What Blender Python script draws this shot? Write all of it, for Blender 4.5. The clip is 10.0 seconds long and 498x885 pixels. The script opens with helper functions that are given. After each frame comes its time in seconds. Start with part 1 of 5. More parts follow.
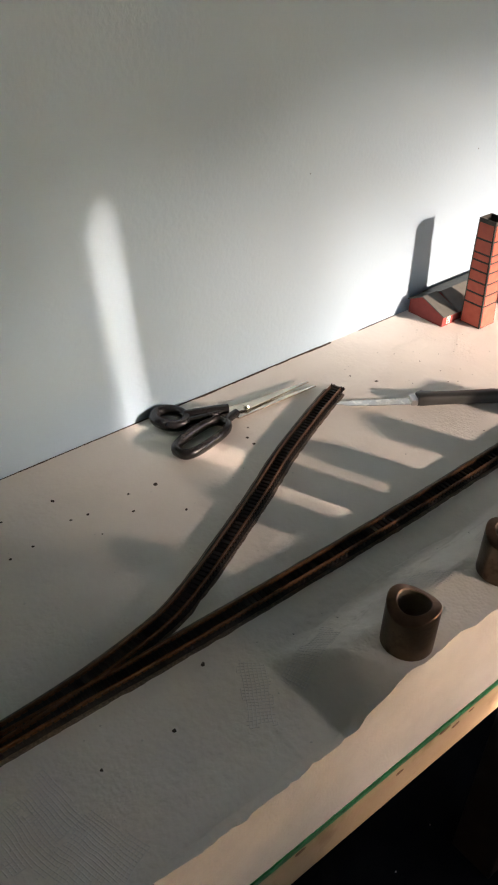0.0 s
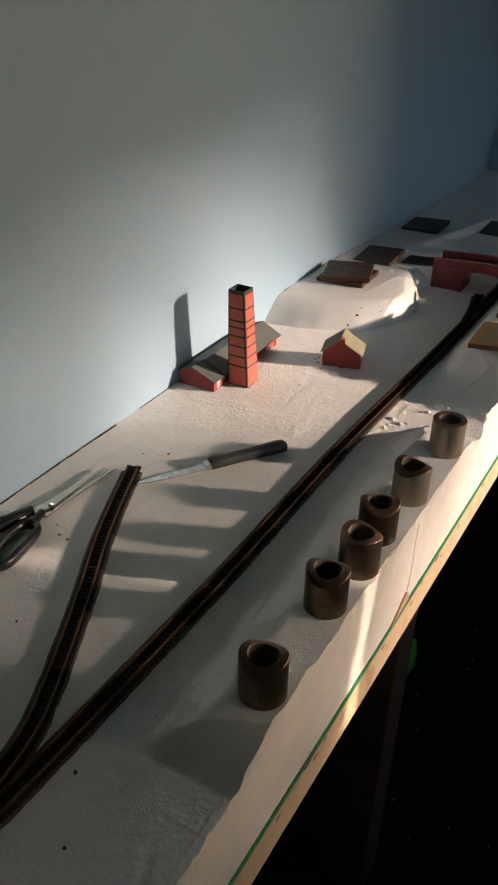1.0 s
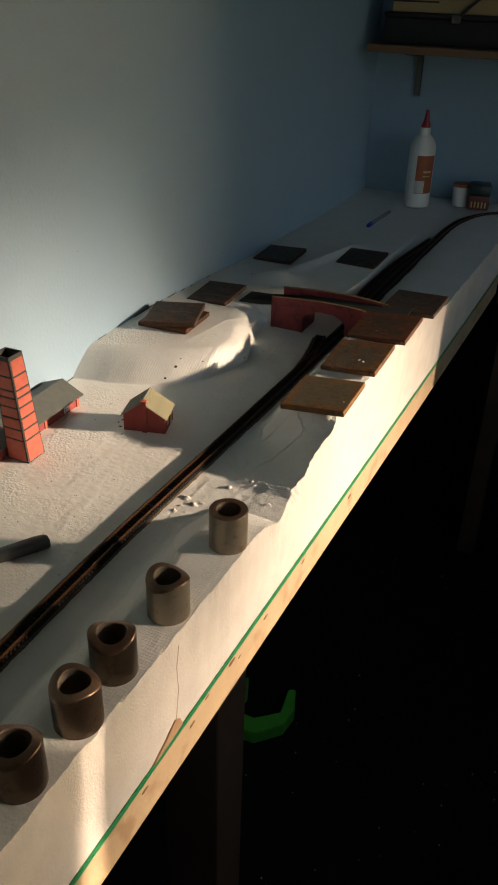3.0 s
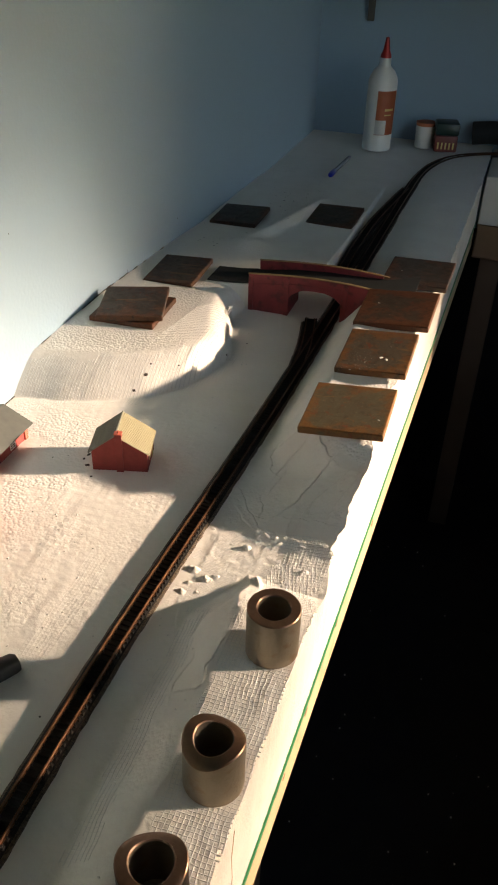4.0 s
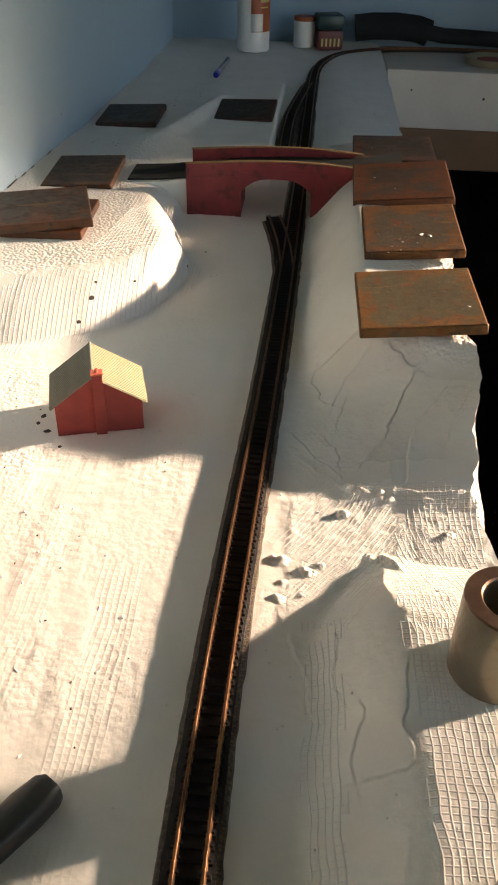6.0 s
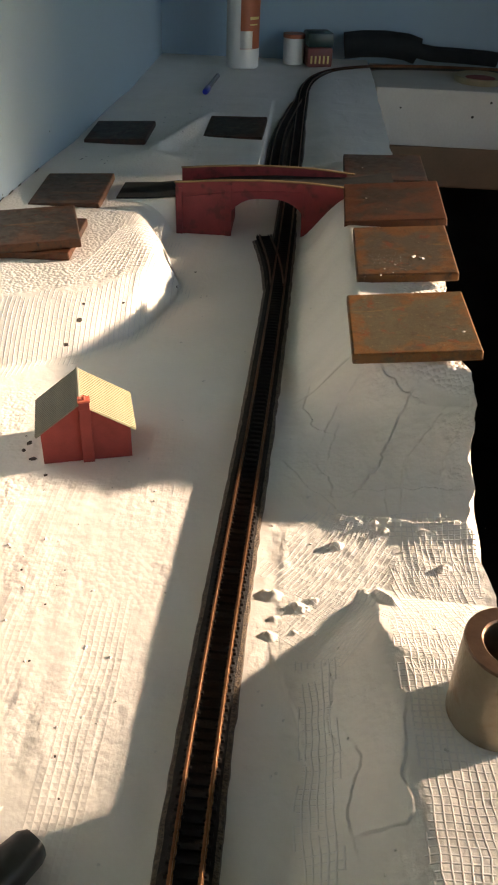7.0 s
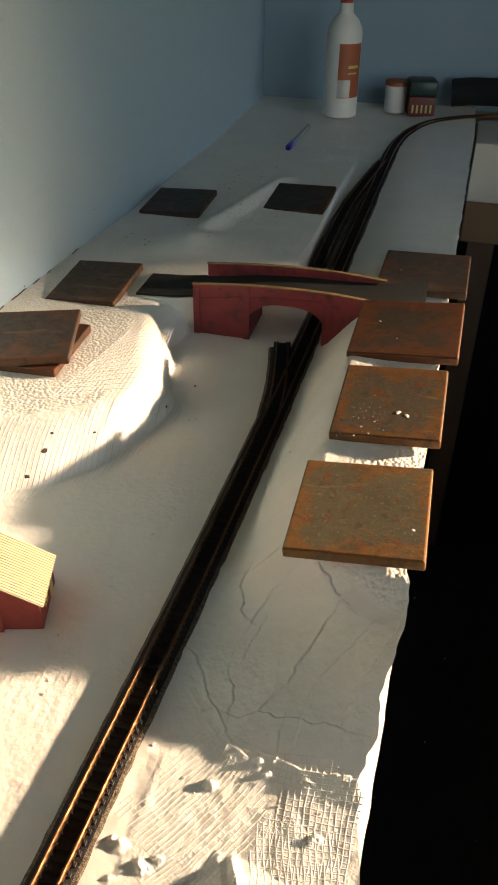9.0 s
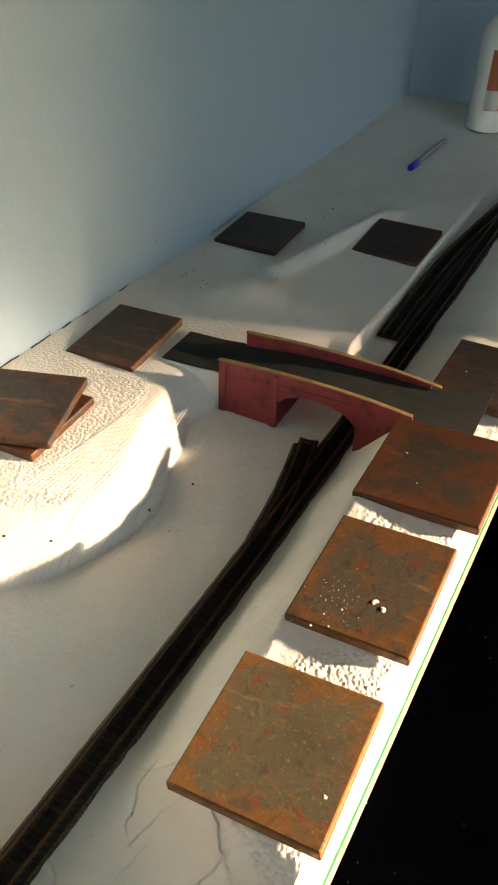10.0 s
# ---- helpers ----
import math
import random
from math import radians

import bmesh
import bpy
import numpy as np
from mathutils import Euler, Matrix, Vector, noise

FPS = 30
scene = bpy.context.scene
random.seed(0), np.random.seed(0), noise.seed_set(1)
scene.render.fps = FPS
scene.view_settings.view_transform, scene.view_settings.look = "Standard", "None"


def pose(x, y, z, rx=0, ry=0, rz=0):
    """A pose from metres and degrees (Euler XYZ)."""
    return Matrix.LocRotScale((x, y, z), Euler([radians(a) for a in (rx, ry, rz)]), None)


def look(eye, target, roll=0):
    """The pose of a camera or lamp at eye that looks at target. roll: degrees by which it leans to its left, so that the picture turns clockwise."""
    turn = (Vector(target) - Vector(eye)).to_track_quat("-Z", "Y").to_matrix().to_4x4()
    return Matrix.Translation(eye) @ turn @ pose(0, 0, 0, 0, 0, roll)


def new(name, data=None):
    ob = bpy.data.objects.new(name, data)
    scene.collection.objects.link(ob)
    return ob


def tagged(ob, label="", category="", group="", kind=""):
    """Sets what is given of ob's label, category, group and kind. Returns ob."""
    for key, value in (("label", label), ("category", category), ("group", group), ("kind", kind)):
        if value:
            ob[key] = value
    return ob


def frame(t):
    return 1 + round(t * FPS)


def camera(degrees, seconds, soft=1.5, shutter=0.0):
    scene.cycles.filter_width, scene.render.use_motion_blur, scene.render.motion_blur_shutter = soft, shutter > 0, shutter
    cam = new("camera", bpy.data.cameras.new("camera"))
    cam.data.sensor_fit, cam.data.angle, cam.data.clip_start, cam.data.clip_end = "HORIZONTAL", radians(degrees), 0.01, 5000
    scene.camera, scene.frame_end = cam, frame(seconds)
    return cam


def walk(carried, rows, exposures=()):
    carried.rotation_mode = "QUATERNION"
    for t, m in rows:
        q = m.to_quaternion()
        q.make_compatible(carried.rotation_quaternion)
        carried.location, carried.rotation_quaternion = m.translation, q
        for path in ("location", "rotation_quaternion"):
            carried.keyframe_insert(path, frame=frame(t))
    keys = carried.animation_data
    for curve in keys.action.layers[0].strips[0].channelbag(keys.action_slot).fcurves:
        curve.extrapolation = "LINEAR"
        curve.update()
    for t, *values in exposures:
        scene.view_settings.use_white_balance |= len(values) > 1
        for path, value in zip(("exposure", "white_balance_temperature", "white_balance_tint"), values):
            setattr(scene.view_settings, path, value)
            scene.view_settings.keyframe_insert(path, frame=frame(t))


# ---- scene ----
cam = camera(34.7, 10.0, soft=2.0)
PATH = [
    (0, (0.4876, -0.2116, 0.3938), (-0.7290, 0.8543, -0.7861), 1.88),
    (0.5, (0.4792, -0.2359, 0.4111), (-0.4961, 1.1201, -0.6923), 1.59),
    (1, (0.4747, -0.2444, 0.4191), (-0.3558, 1.2528, -0.6138), 1.28),
    (1.5, (0.4786, -0.2366, 0.4306), (-0.2610, 1.3364, -0.5586), 1.20),
    (2, (0.5002, -0.2056, 0.4336), (-0.2288, 1.3910, -0.5253), 0.88),
    (2.5, (0.5335, -0.1391, 0.4361), (-0.2120, 1.4369, -0.5384), 1.09),
    (3, (0.5517, -0.0539, 0.4306), (-0.1557, 1.5146, -0.5923), 1.74),
    (3.2, (0.5521, -0.0199, 0.4284), (-0.1572, 1.5239, -0.6220), 1.80),
    (4.3, (0.336, 0.14, 0.365), (-0.037, 1.734, -0.785), 1.8),
    (4.5, (0.309, 0.164, 0.338), (-0.001, 1.765, -0.82), 1.6),
    (5, (0.267, 0.213, 0.276), (0.078, 1.824, -0.894), 1.3),
    (5.5, (0.249, 0.225, 0.249), (0.122, 1.838, -0.926), 1.4),
    (7, (0.242, 0.242, 0.251), (0.177, 1.878, -0.897), 2.3),
    (7.5, (0.239, 0.246, 0.248), (0.166, 1.895, -0.881), 2.1),
    (8, (0.228, 0.233, 0.247), (0.104, 1.882, -0.878), 1.4),
    (8.5, (0.261, 0.232, 0.284), (0.018, 1.865, -0.844), 1.1),
    (9, (0.332, 0.338, 0.315), (-0.051, 1.92, -0.848), 0.8),
    (9.5, (0.391, 0.418, 0.347), (-0.157, 1.911, -0.865), 0.5),
    (10, (0.38, 0.487, 0.361), (-0.307, 1.878, -0.902), 2.0),
]
EXPOSURES = [(0.0, 4.15, 6900, 27), (0.5, 3.55, 6650, 24), (1.0, 3.4, 6700, 21), (3.0, 3.2, 7200, 15), (4.5, 4.35, 7500, 21), (5.0, 4.45, 7550, 22), (7.5, 4.35, 7500, 20), (8.5, 4.3, 7700, 19), (9.0, 4.45, 8150, 17), (10.0, 4.85, 8350, 18)]
walk(cam, [(t, look(eye, target, roll)) for t, eye, target, roll in PATH], EXPOSURES)

# ---- light ----
SUN_UP = 0.283
SUN = Vector((1.0, 0.40, SUN_UP)).normalized()
world = bpy.data.worlds.new("world")
scene.world = world
world.use_nodes = True
wt = world.node_tree
sky = wt.nodes.new("ShaderNodeTexSky")
sky.sky_type, sky.sun_disc = "NISHITA", False
sky.dust_density, sky.ozone_density = 0.8, 1.8
sky.sun_elevation = math.asin(SUN.z)
sky.sun_rotation = math.atan2(SUN.x, SUN.y)
wt.links.new(sky.outputs[0], wt.nodes["Background"].inputs[0])
wt.nodes["Background"].inputs[1].default_value = 0.118
sun = new("sun", bpy.data.lights.new("sun", "SUN"))
sun.data.energy, sun.data.angle, sun.data.color = 4.6, radians(2.2), (1.0, 0.85, 0.69)
sun.matrix_world = look(tuple(SUN * 6), (0, 0, 0))


# ---- materials ----
def surf(name, a, b=None, rough=0.6, metal=0.0, scale=40.0, fine=400.0, bump=0.0003, spread=0.5, third=None, spec=0.5, coat=0.0, each=0.0):
    """Two tones mixed by broad and fine noise, with fine relief; third: a tone in worn spots."""
    m = bpy.data.materials.new(name)
    m.use_nodes = True
    nt = m.node_tree
    p = nt.nodes["Principled BSDF"]
    b = b or [v * 0.8 for v in a]
    co = nt.nodes.new("ShaderNodeTexCoord")
    n1, n2 = nt.nodes.new("ShaderNodeTexNoise"), nt.nodes.new("ShaderNodeTexNoise")
    n1.inputs["Scale"].default_value, n2.inputs["Scale"].default_value = scale, fine
    n1.inputs["Detail"].default_value, n2.inputs["Detail"].default_value = 5.0, 3.0
    for n in (n1, n2):
        nt.links.new(co.outputs["Object"], n.inputs["Vector"])
    ramp = nt.nodes.new("ShaderNodeMapRange")
    ramp.inputs[1].default_value, ramp.inputs[2].default_value = 0.5 - spread / 2, 0.5 + spread / 2
    add = nt.nodes.new("ShaderNodeMath")
    add.operation = "MULTIPLY_ADD"
    add.inputs[1].default_value = 0.35
    nt.links.new(n2.outputs[0], add.inputs[0])
    nt.links.new(n1.outputs[0], add.inputs[2])
    sub = nt.nodes.new("ShaderNodeMath")
    sub.operation = "SUBTRACT"
    sub.inputs[1].default_value = 0.175
    nt.links.new(add.outputs[0], sub.inputs[0])
    nt.links.new(sub.outputs[0], ramp.inputs[0])
    mix = nt.nodes.new("ShaderNodeMix")
    mix.data_type = "RGBA"
    mix.inputs[6].default_value, mix.inputs[7].default_value = (*a, 1), (*b, 1)
    nt.links.new(ramp.outputs[0], mix.inputs[0])
    colour = mix.outputs[2]
    if third:
        n3 = nt.nodes.new("ShaderNodeTexNoise")
        n3.inputs["Scale"].default_value, n3.inputs["Detail"].default_value = scale * 1.7, 6.0
        off = nt.nodes.new("ShaderNodeVectorMath")
        off.operation = "ADD"
        off.inputs[1].default_value = (3.1, 7.7, 1.3)
        nt.links.new(co.outputs["Object"], off.inputs[0])
        nt.links.new(off.outputs[0], n3.inputs["Vector"])
        r3 = nt.nodes.new("ShaderNodeMapRange")
        r3.inputs[1].default_value, r3.inputs[2].default_value = 0.54, 0.66
        nt.links.new(n3.outputs[0], r3.inputs[0])
        mix3 = nt.nodes.new("ShaderNodeMix")
        mix3.data_type = "RGBA"
        mix3.inputs[7].default_value = (*third, 1)
        nt.links.new(colour, mix3.inputs[6])
        nt.links.new(r3.outputs[0], mix3.inputs[0])
        colour = mix3.outputs[2]
    if each:
        info = nt.nodes.new("ShaderNodeObjectInfo")
        hsv = nt.nodes.new("ShaderNodeHueSaturation")
        rr = nt.nodes.new("ShaderNodeMapRange")
        rr.inputs[3].default_value, rr.inputs[4].default_value = 1 - each, 1 + each
        nt.links.new(info.outputs["Random"], rr.inputs[0])
        nt.links.new(rr.outputs[0], hsv.inputs["Value"])
        nt.links.new(colour, hsv.inputs["Color"])
        colour = hsv.outputs[0]
    nt.links.new(colour, p.inputs["Base Color"])
    p.inputs["Roughness"].default_value, p.inputs["Metallic"].default_value = rough, metal
    p.inputs["Specular IOR Level"].default_value = spec
    p.inputs["Coat Weight"].default_value = coat
    rmap = nt.nodes.new("ShaderNodeMapRange")
    rmap.inputs[3].default_value, rmap.inputs[4].default_value = max(0.02, rough - 0.1), min(1.0, rough + 0.1)
    nt.links.new(n1.outputs[0], rmap.inputs[0])
    nt.links.new(rmap.outputs[0], p.inputs["Roughness"])
    if bump:
        bm = nt.nodes.new("ShaderNodeBump")
        bm.inputs["Distance"].default_value, bm.inputs["Strength"].default_value = bump, 1.0
        nt.links.new(n2.outputs[0], bm.inputs["Height"])
        nt.links.new(bm.outputs[0], p.inputs["Normal"])
    return m


def terrain_material():
    """White-painted plaster over foam, with gauze weave and foam beads in the stretches marked on the mesh."""
    m = surf("white_plaster", (0.80, 0.77, 0.70), (0.74, 0.71, 0.645), rough=0.55, scale=25, fine=600, bump=0.0)
    nt = m.node_tree
    p = nt.nodes["Principled BSDF"]
    co = nt.nodes.new("ShaderNodeTexCoord")
    sep = nt.nodes.new("ShaderNodeSeparateXYZ")
    warp = nt.nodes.new("ShaderNodeTexNoise")
    warp.inputs["Scale"].default_value = 30.0
    nt.links.new(co.outputs["Object"], warp.inputs["Vector"])
    scl = nt.nodes.new("ShaderNodeVectorMath")
    scl.operation = "MULTIPLY_ADD"
    scl.inputs[1].default_value = (0.0035, 0.0035, 0.0)
    nt.links.new(warp.outputs["Color"], scl.inputs[0])
    nt.links.new(co.outputs["Object"], scl.inputs[2])
    nt.links.new(scl.outputs[0], sep.inputs[0])

    def maths(op, u, v=None, w=None):
        n = nt.nodes.new("ShaderNodeMath")
        n.operation = op
        for k, s in enumerate((u, v, w)):
            if s is None:
                continue
            if isinstance(s, (int, float)):
                n.inputs[k].default_value = s
            else:
                nt.links.new(s, n.inputs[k])
        return n.outputs[0]

    pitch = 0.0027
    gx = maths("ABSOLUTE", maths("SINE", maths("MULTIPLY", sep.outputs[0], math.pi / pitch)))
    gy = maths("ABSOLUTE", maths("SINE", maths("MULTIPLY", sep.outputs[1], math.pi / pitch)))
    weave = maths("POWER", maths("MAXIMUM", maths("SUBTRACT", 1.0, gx), maths("MULTIPLY", maths("SUBTRACT", 1.0, gy), 0.7)), 1.1)
    net = nt.nodes.new("ShaderNodeAttribute")
    net.attribute_name = "net"
    bead = nt.nodes.new("ShaderNodeAttribute")
    bead.attribute_name = "bead"
    vor = nt.nodes.new("ShaderNodeTexVoronoi")
    vor.inputs["Scale"].default_value = 420.0
    nt.links.new(co.outputs["Object"], vor.inputs["Vector"])
    fine = nt.nodes.new("ShaderNodeTexNoise")
    fine.inputs["Scale"].default_value, fine.inputs["Detail"].default_value = 260.0, 6.0
    nt.links.new(co.outputs["Object"], fine.inputs["Vector"])
    hh = maths("MULTIPLY", weave, maths("MULTIPLY", net.outputs["Fac"], 0.30))
    hh = maths("MULTIPLY_ADD", maths("SUBTRACT", 1.0, vor.outputs["Distance"]), maths("MULTIPLY", bead.outputs["Fac"], 0.9), hh)
    strokes = nt.nodes.new("ShaderNodeTexNoise")
    strokes.inputs["Scale"].default_value, strokes.inputs["Detail"].default_value = 60.0, 5.0
    squash = nt.nodes.new("ShaderNodeVectorMath")
    squash.operation = "MULTIPLY"
    squash.inputs[1].default_value = (3.2, 0.7, 1.0)
    nt.links.new(co.outputs["Object"], squash.inputs[0])
    nt.links.new(squash.outputs[0], strokes.inputs["Vector"])
    work = nt.nodes.new("ShaderNodeAttribute")
    work.attribute_name = "work"
    hh = maths("MULTIPLY_ADD", strokes.outputs[0], maths("MULTIPLY_ADD", work.outputs["Fac"], 1.5, 0.22), hh)
    hh = maths("MULTIPLY_ADD", fine.outputs[0], maths("MULTIPLY_ADD", work.outputs["Fac"], 1.6, 0.36), hh)
    bm = nt.nodes.new("ShaderNodeBump")
    bm.inputs["Distance"].default_value, bm.inputs["Strength"].default_value = 0.0009, 0.6
    nt.links.new(hh, bm.inputs["Height"])
    nt.links.new(bm.outputs[0], p.inputs["Normal"])
    return m


PLASTER = terrain_material()
# side board's white foam, its colour lowered for the shade it lies in
SIDEFOAM = surf("shade_toned_foam", (0.55, 0.51, 0.44), (0.47, 0.43, 0.37), rough=0.7, scale=12, fine=300, bump=0.0005)
THREAD = surf("white_gauze_thread", (0.80, 0.78, 0.73), rough=0.7, bump=0.0)
FOAM = surf("painted_foam_edge", (0.56, 0.52, 0.46), (0.48, 0.44, 0.39), rough=0.65, scale=35, fine=500, bump=0.0005)
WALLPAINT = surf("pale_blue_wall_paint", (0.275, 0.405, 0.500), (0.285, 0.395, 0.475), rough=0.62, scale=3, fine=220, bump=0.0003)
CEILPAINT = surf("ceiling_paint", (0.45, 0.45, 0.44), (0.40, 0.40, 0.40), rough=0.8, scale=3, fine=200)
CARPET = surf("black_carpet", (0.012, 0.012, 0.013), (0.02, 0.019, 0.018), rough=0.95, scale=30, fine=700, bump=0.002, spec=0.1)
PINE = surf("pine_edge", (0.46, 0.33, 0.20), (0.40, 0.275, 0.155), rough=0.55, scale=18, fine=300, third=(0.33, 0.21, 0.115))
KNOT = surf("pine_knot", (0.20, 0.09, 0.04), (0.12, 0.05, 0.025), rough=0.5, scale=200)
KNOT2 = surf("torn_brown", (0.40, 0.24, 0.13), (0.30, 0.17, 0.09), rough=0.8, scale=90, bump=0.0004)
LEGWOOD = surf("brown_leg_wood", (0.15, 0.085, 0.05), (0.11, 0.062, 0.034), rough=0.6, scale=15)
GREEN = surf("green_tape", (0.01, 0.20, 0.07), (0.012, 0.16, 0.06), rough=0.4, scale=60)
GREENP = surf("green_plastic", (0.10, 0.70, 0.06), (0.09, 0.62, 0.055), rough=0.4)
BED = surf("dark_underlay", (0.007, 0.006, 0.005), (0.011, 0.009, 0.007), rough=0.7, scale=80, fine=900, bump=0.0008, third=(0.028, 0.019, 0.012))
BALLAST = surf("brown_grit_shoulder", (0.050, 0.036, 0.024), (0.17, 0.125, 0.078), rough=0.34, scale=700, fine=1600, bump=0.0016, spread=0.2, third=(0.04, 0.028, 0.02))
TIE = surf("black_plastic_sleeper", (0.011, 0.010, 0.009), (0.017, 0.014, 0.012), rough=0.72, scale=120, each=0.25)
RAIL = surf("rusty_rail", (0.22, 0.105, 0.048), (0.11, 0.052, 0.026), rough=0.32, metal=0.85, scale=150, fine=900, bump=0.0002)
STEEL = surf("polished_steel", (0.66, 0.62, 0.56), (0.56, 0.50, 0.43), rough=0.16, metal=1.0, scale=60, bump=0.00005)
BLADE = surf("serrated_blade_steel", (0.62, 0.62, 0.61), (0.5, 0.5, 0.5), rough=0.3, metal=1.0, scale=90, third=(0.85, 0.84, 0.8))
BUSH = surf("brown_oiled_steel", (0.12, 0.082, 0.056), (0.18, 0.13, 0.092), rough=0.34, metal=0.92, scale=55, fine=500, bump=0.0002, third=(0.07, 0.045, 0.03))
BUSHLIGHT = surf("bare_turned_steel", (0.34, 0.285, 0.215), (0.27, 0.225, 0.165), rough=0.42, metal=0.75, scale=55, fine=500, bump=0.0002, third=(0.26, 0.17, 0.10))
BUSHTOP = surf("coppery_cut_face", (0.25, 0.15, 0.095), (0.17, 0.10, 0.065), rough=0.36, metal=0.72, scale=120, bump=0.0002)
RED = surf("red_brick_card", (0.32, 0.052, 0.043), (0.23, 0.040, 0.034), rough=0.75, scale=120, fine=1500, bump=0.0001)
PANEL = surf("orange_brick_card", (0.55, 0.13, 0.08), (0.46, 0.10, 0.065), rough=0.75, scale=140, fine=1500, bump=0.0002)
MAROON = surf("dark_red_brick_card", (0.25, 0.029, 0.034), (0.185, 0.023, 0.026), rough=0.6, scale=70, fine=900, bump=0.0002, third=(0.13, 0.02, 0.02))
FRAME = surf("dark_grey_card", (0.035, 0.037, 0.032), (0.05, 0.05, 0.043), rough=0.75, scale=150, bump=0.0001)
SLATE = surf("slate_grey_card", (0.11, 0.115, 0.10), (0.09, 0.094, 0.085), rough=0.7, scale=120, bump=0.0001)
STRAW = surf("pale_corrugated_card", (0.42, 0.38, 0.24), (0.36, 0.33, 0.21), rough=0.7, scale=100, bump=0.0001)
# darker copy of the roof card, with the shaded side's tone in its colour
ROOFSHADE = surf("shade_toned_corrugated_card", (0.22, 0.22, 0.165), (0.18, 0.18, 0.14), rough=0.7, scale=100, bump=0.0001)
COPING = surf("ochre_coping", (0.26, 0.17, 0.065), (0.17, 0.10, 0.04), rough=0.7, scale=150)
ROAD = surf("black_road_card", (0.018, 0.020, 0.019), (0.03, 0.032, 0.03), rough=0.85, scale=90, fine=800, bump=0.0002, spec=0.15)
WHITE = surf("white_paint_detail", (0.75, 0.73, 0.68), rough=0.6)
CREAM = surf("cream_card_detail", (0.70, 0.55, 0.22), rough=0.7)
BLACKP = surf("black_glossy_plastic", (0.012, 0.012, 0.013), (0.02, 0.02, 0.02), rough=0.22, scale=60, bump=0.0)
KHANDLE = surf("charcoal_plastic", (0.03, 0.032, 0.03), (0.04, 0.042, 0.04), rough=0.42, scale=60, bump=0.0001)
PVC = surf("white_bottle_plastic", (0.74, 0.73, 0.68), (0.70, 0.69, 0.65), rough=0.35, scale=30, bump=0.0)
REDCAP = surf("red_nozzle_plastic", (0.45, 0.02, 0.015), rough=0.35, bump=0.0)
LABEL = surf("orange_paper_label", (0.40, 0.10, 0.04), (0.33, 0.085, 0.036), rough=0.5, bump=0.0)
SILVER = surf("silver_label", (0.6, 0.6, 0.58), rough=0.3, metal=0.6, bump=0.0)
DARKGREEN = surf("dark_green_lid", (0.008, 0.04, 0.035), rough=0.4, bump=0.0)
DARKRED = surf("dark_red_label", (0.16, 0.03, 0.025), rough=0.5, bump=0.0)
BRISTLE = surf("dark_bristles", (0.006, 0.010, 0.012), rough=0.8, fine=900, bump=0.001)
TIN = surf("tin_lid", (0.40, 0.34, 0.22), (0.32, 0.26, 0.16), rough=0.4, metal=0.4)
BLUE = surf("blue_pen_cap", (0.01, 0.02, 0.32), rough=0.3, bump=0.0)
CLEAR = surf("clear_pen_barrel", (0.32, 0.34, 0.40), rough=0.2, bump=0.0)
SHELFWOOD = surf("shelf_wood", (0.22, 0.12, 0.06), (0.16, 0.09, 0.045), rough=0.6, scale=12)
PALEWOOD = surf("pale_wood", (0.40, 0.29, 0.14), (0.33, 0.23, 0.11), rough=0.6, scale=12)
DARKBOX = surf("dark_box", (0.012, 0.012, 0.014), rough=0.6)
HOLE = surf("dark_hole_paint", (0.05, 0.04, 0.03), rough=0.9, bump=0.0)
FRAMEPAINT = surf("window_frame_paint", (0.7, 0.7, 0.68), rough=0.5)


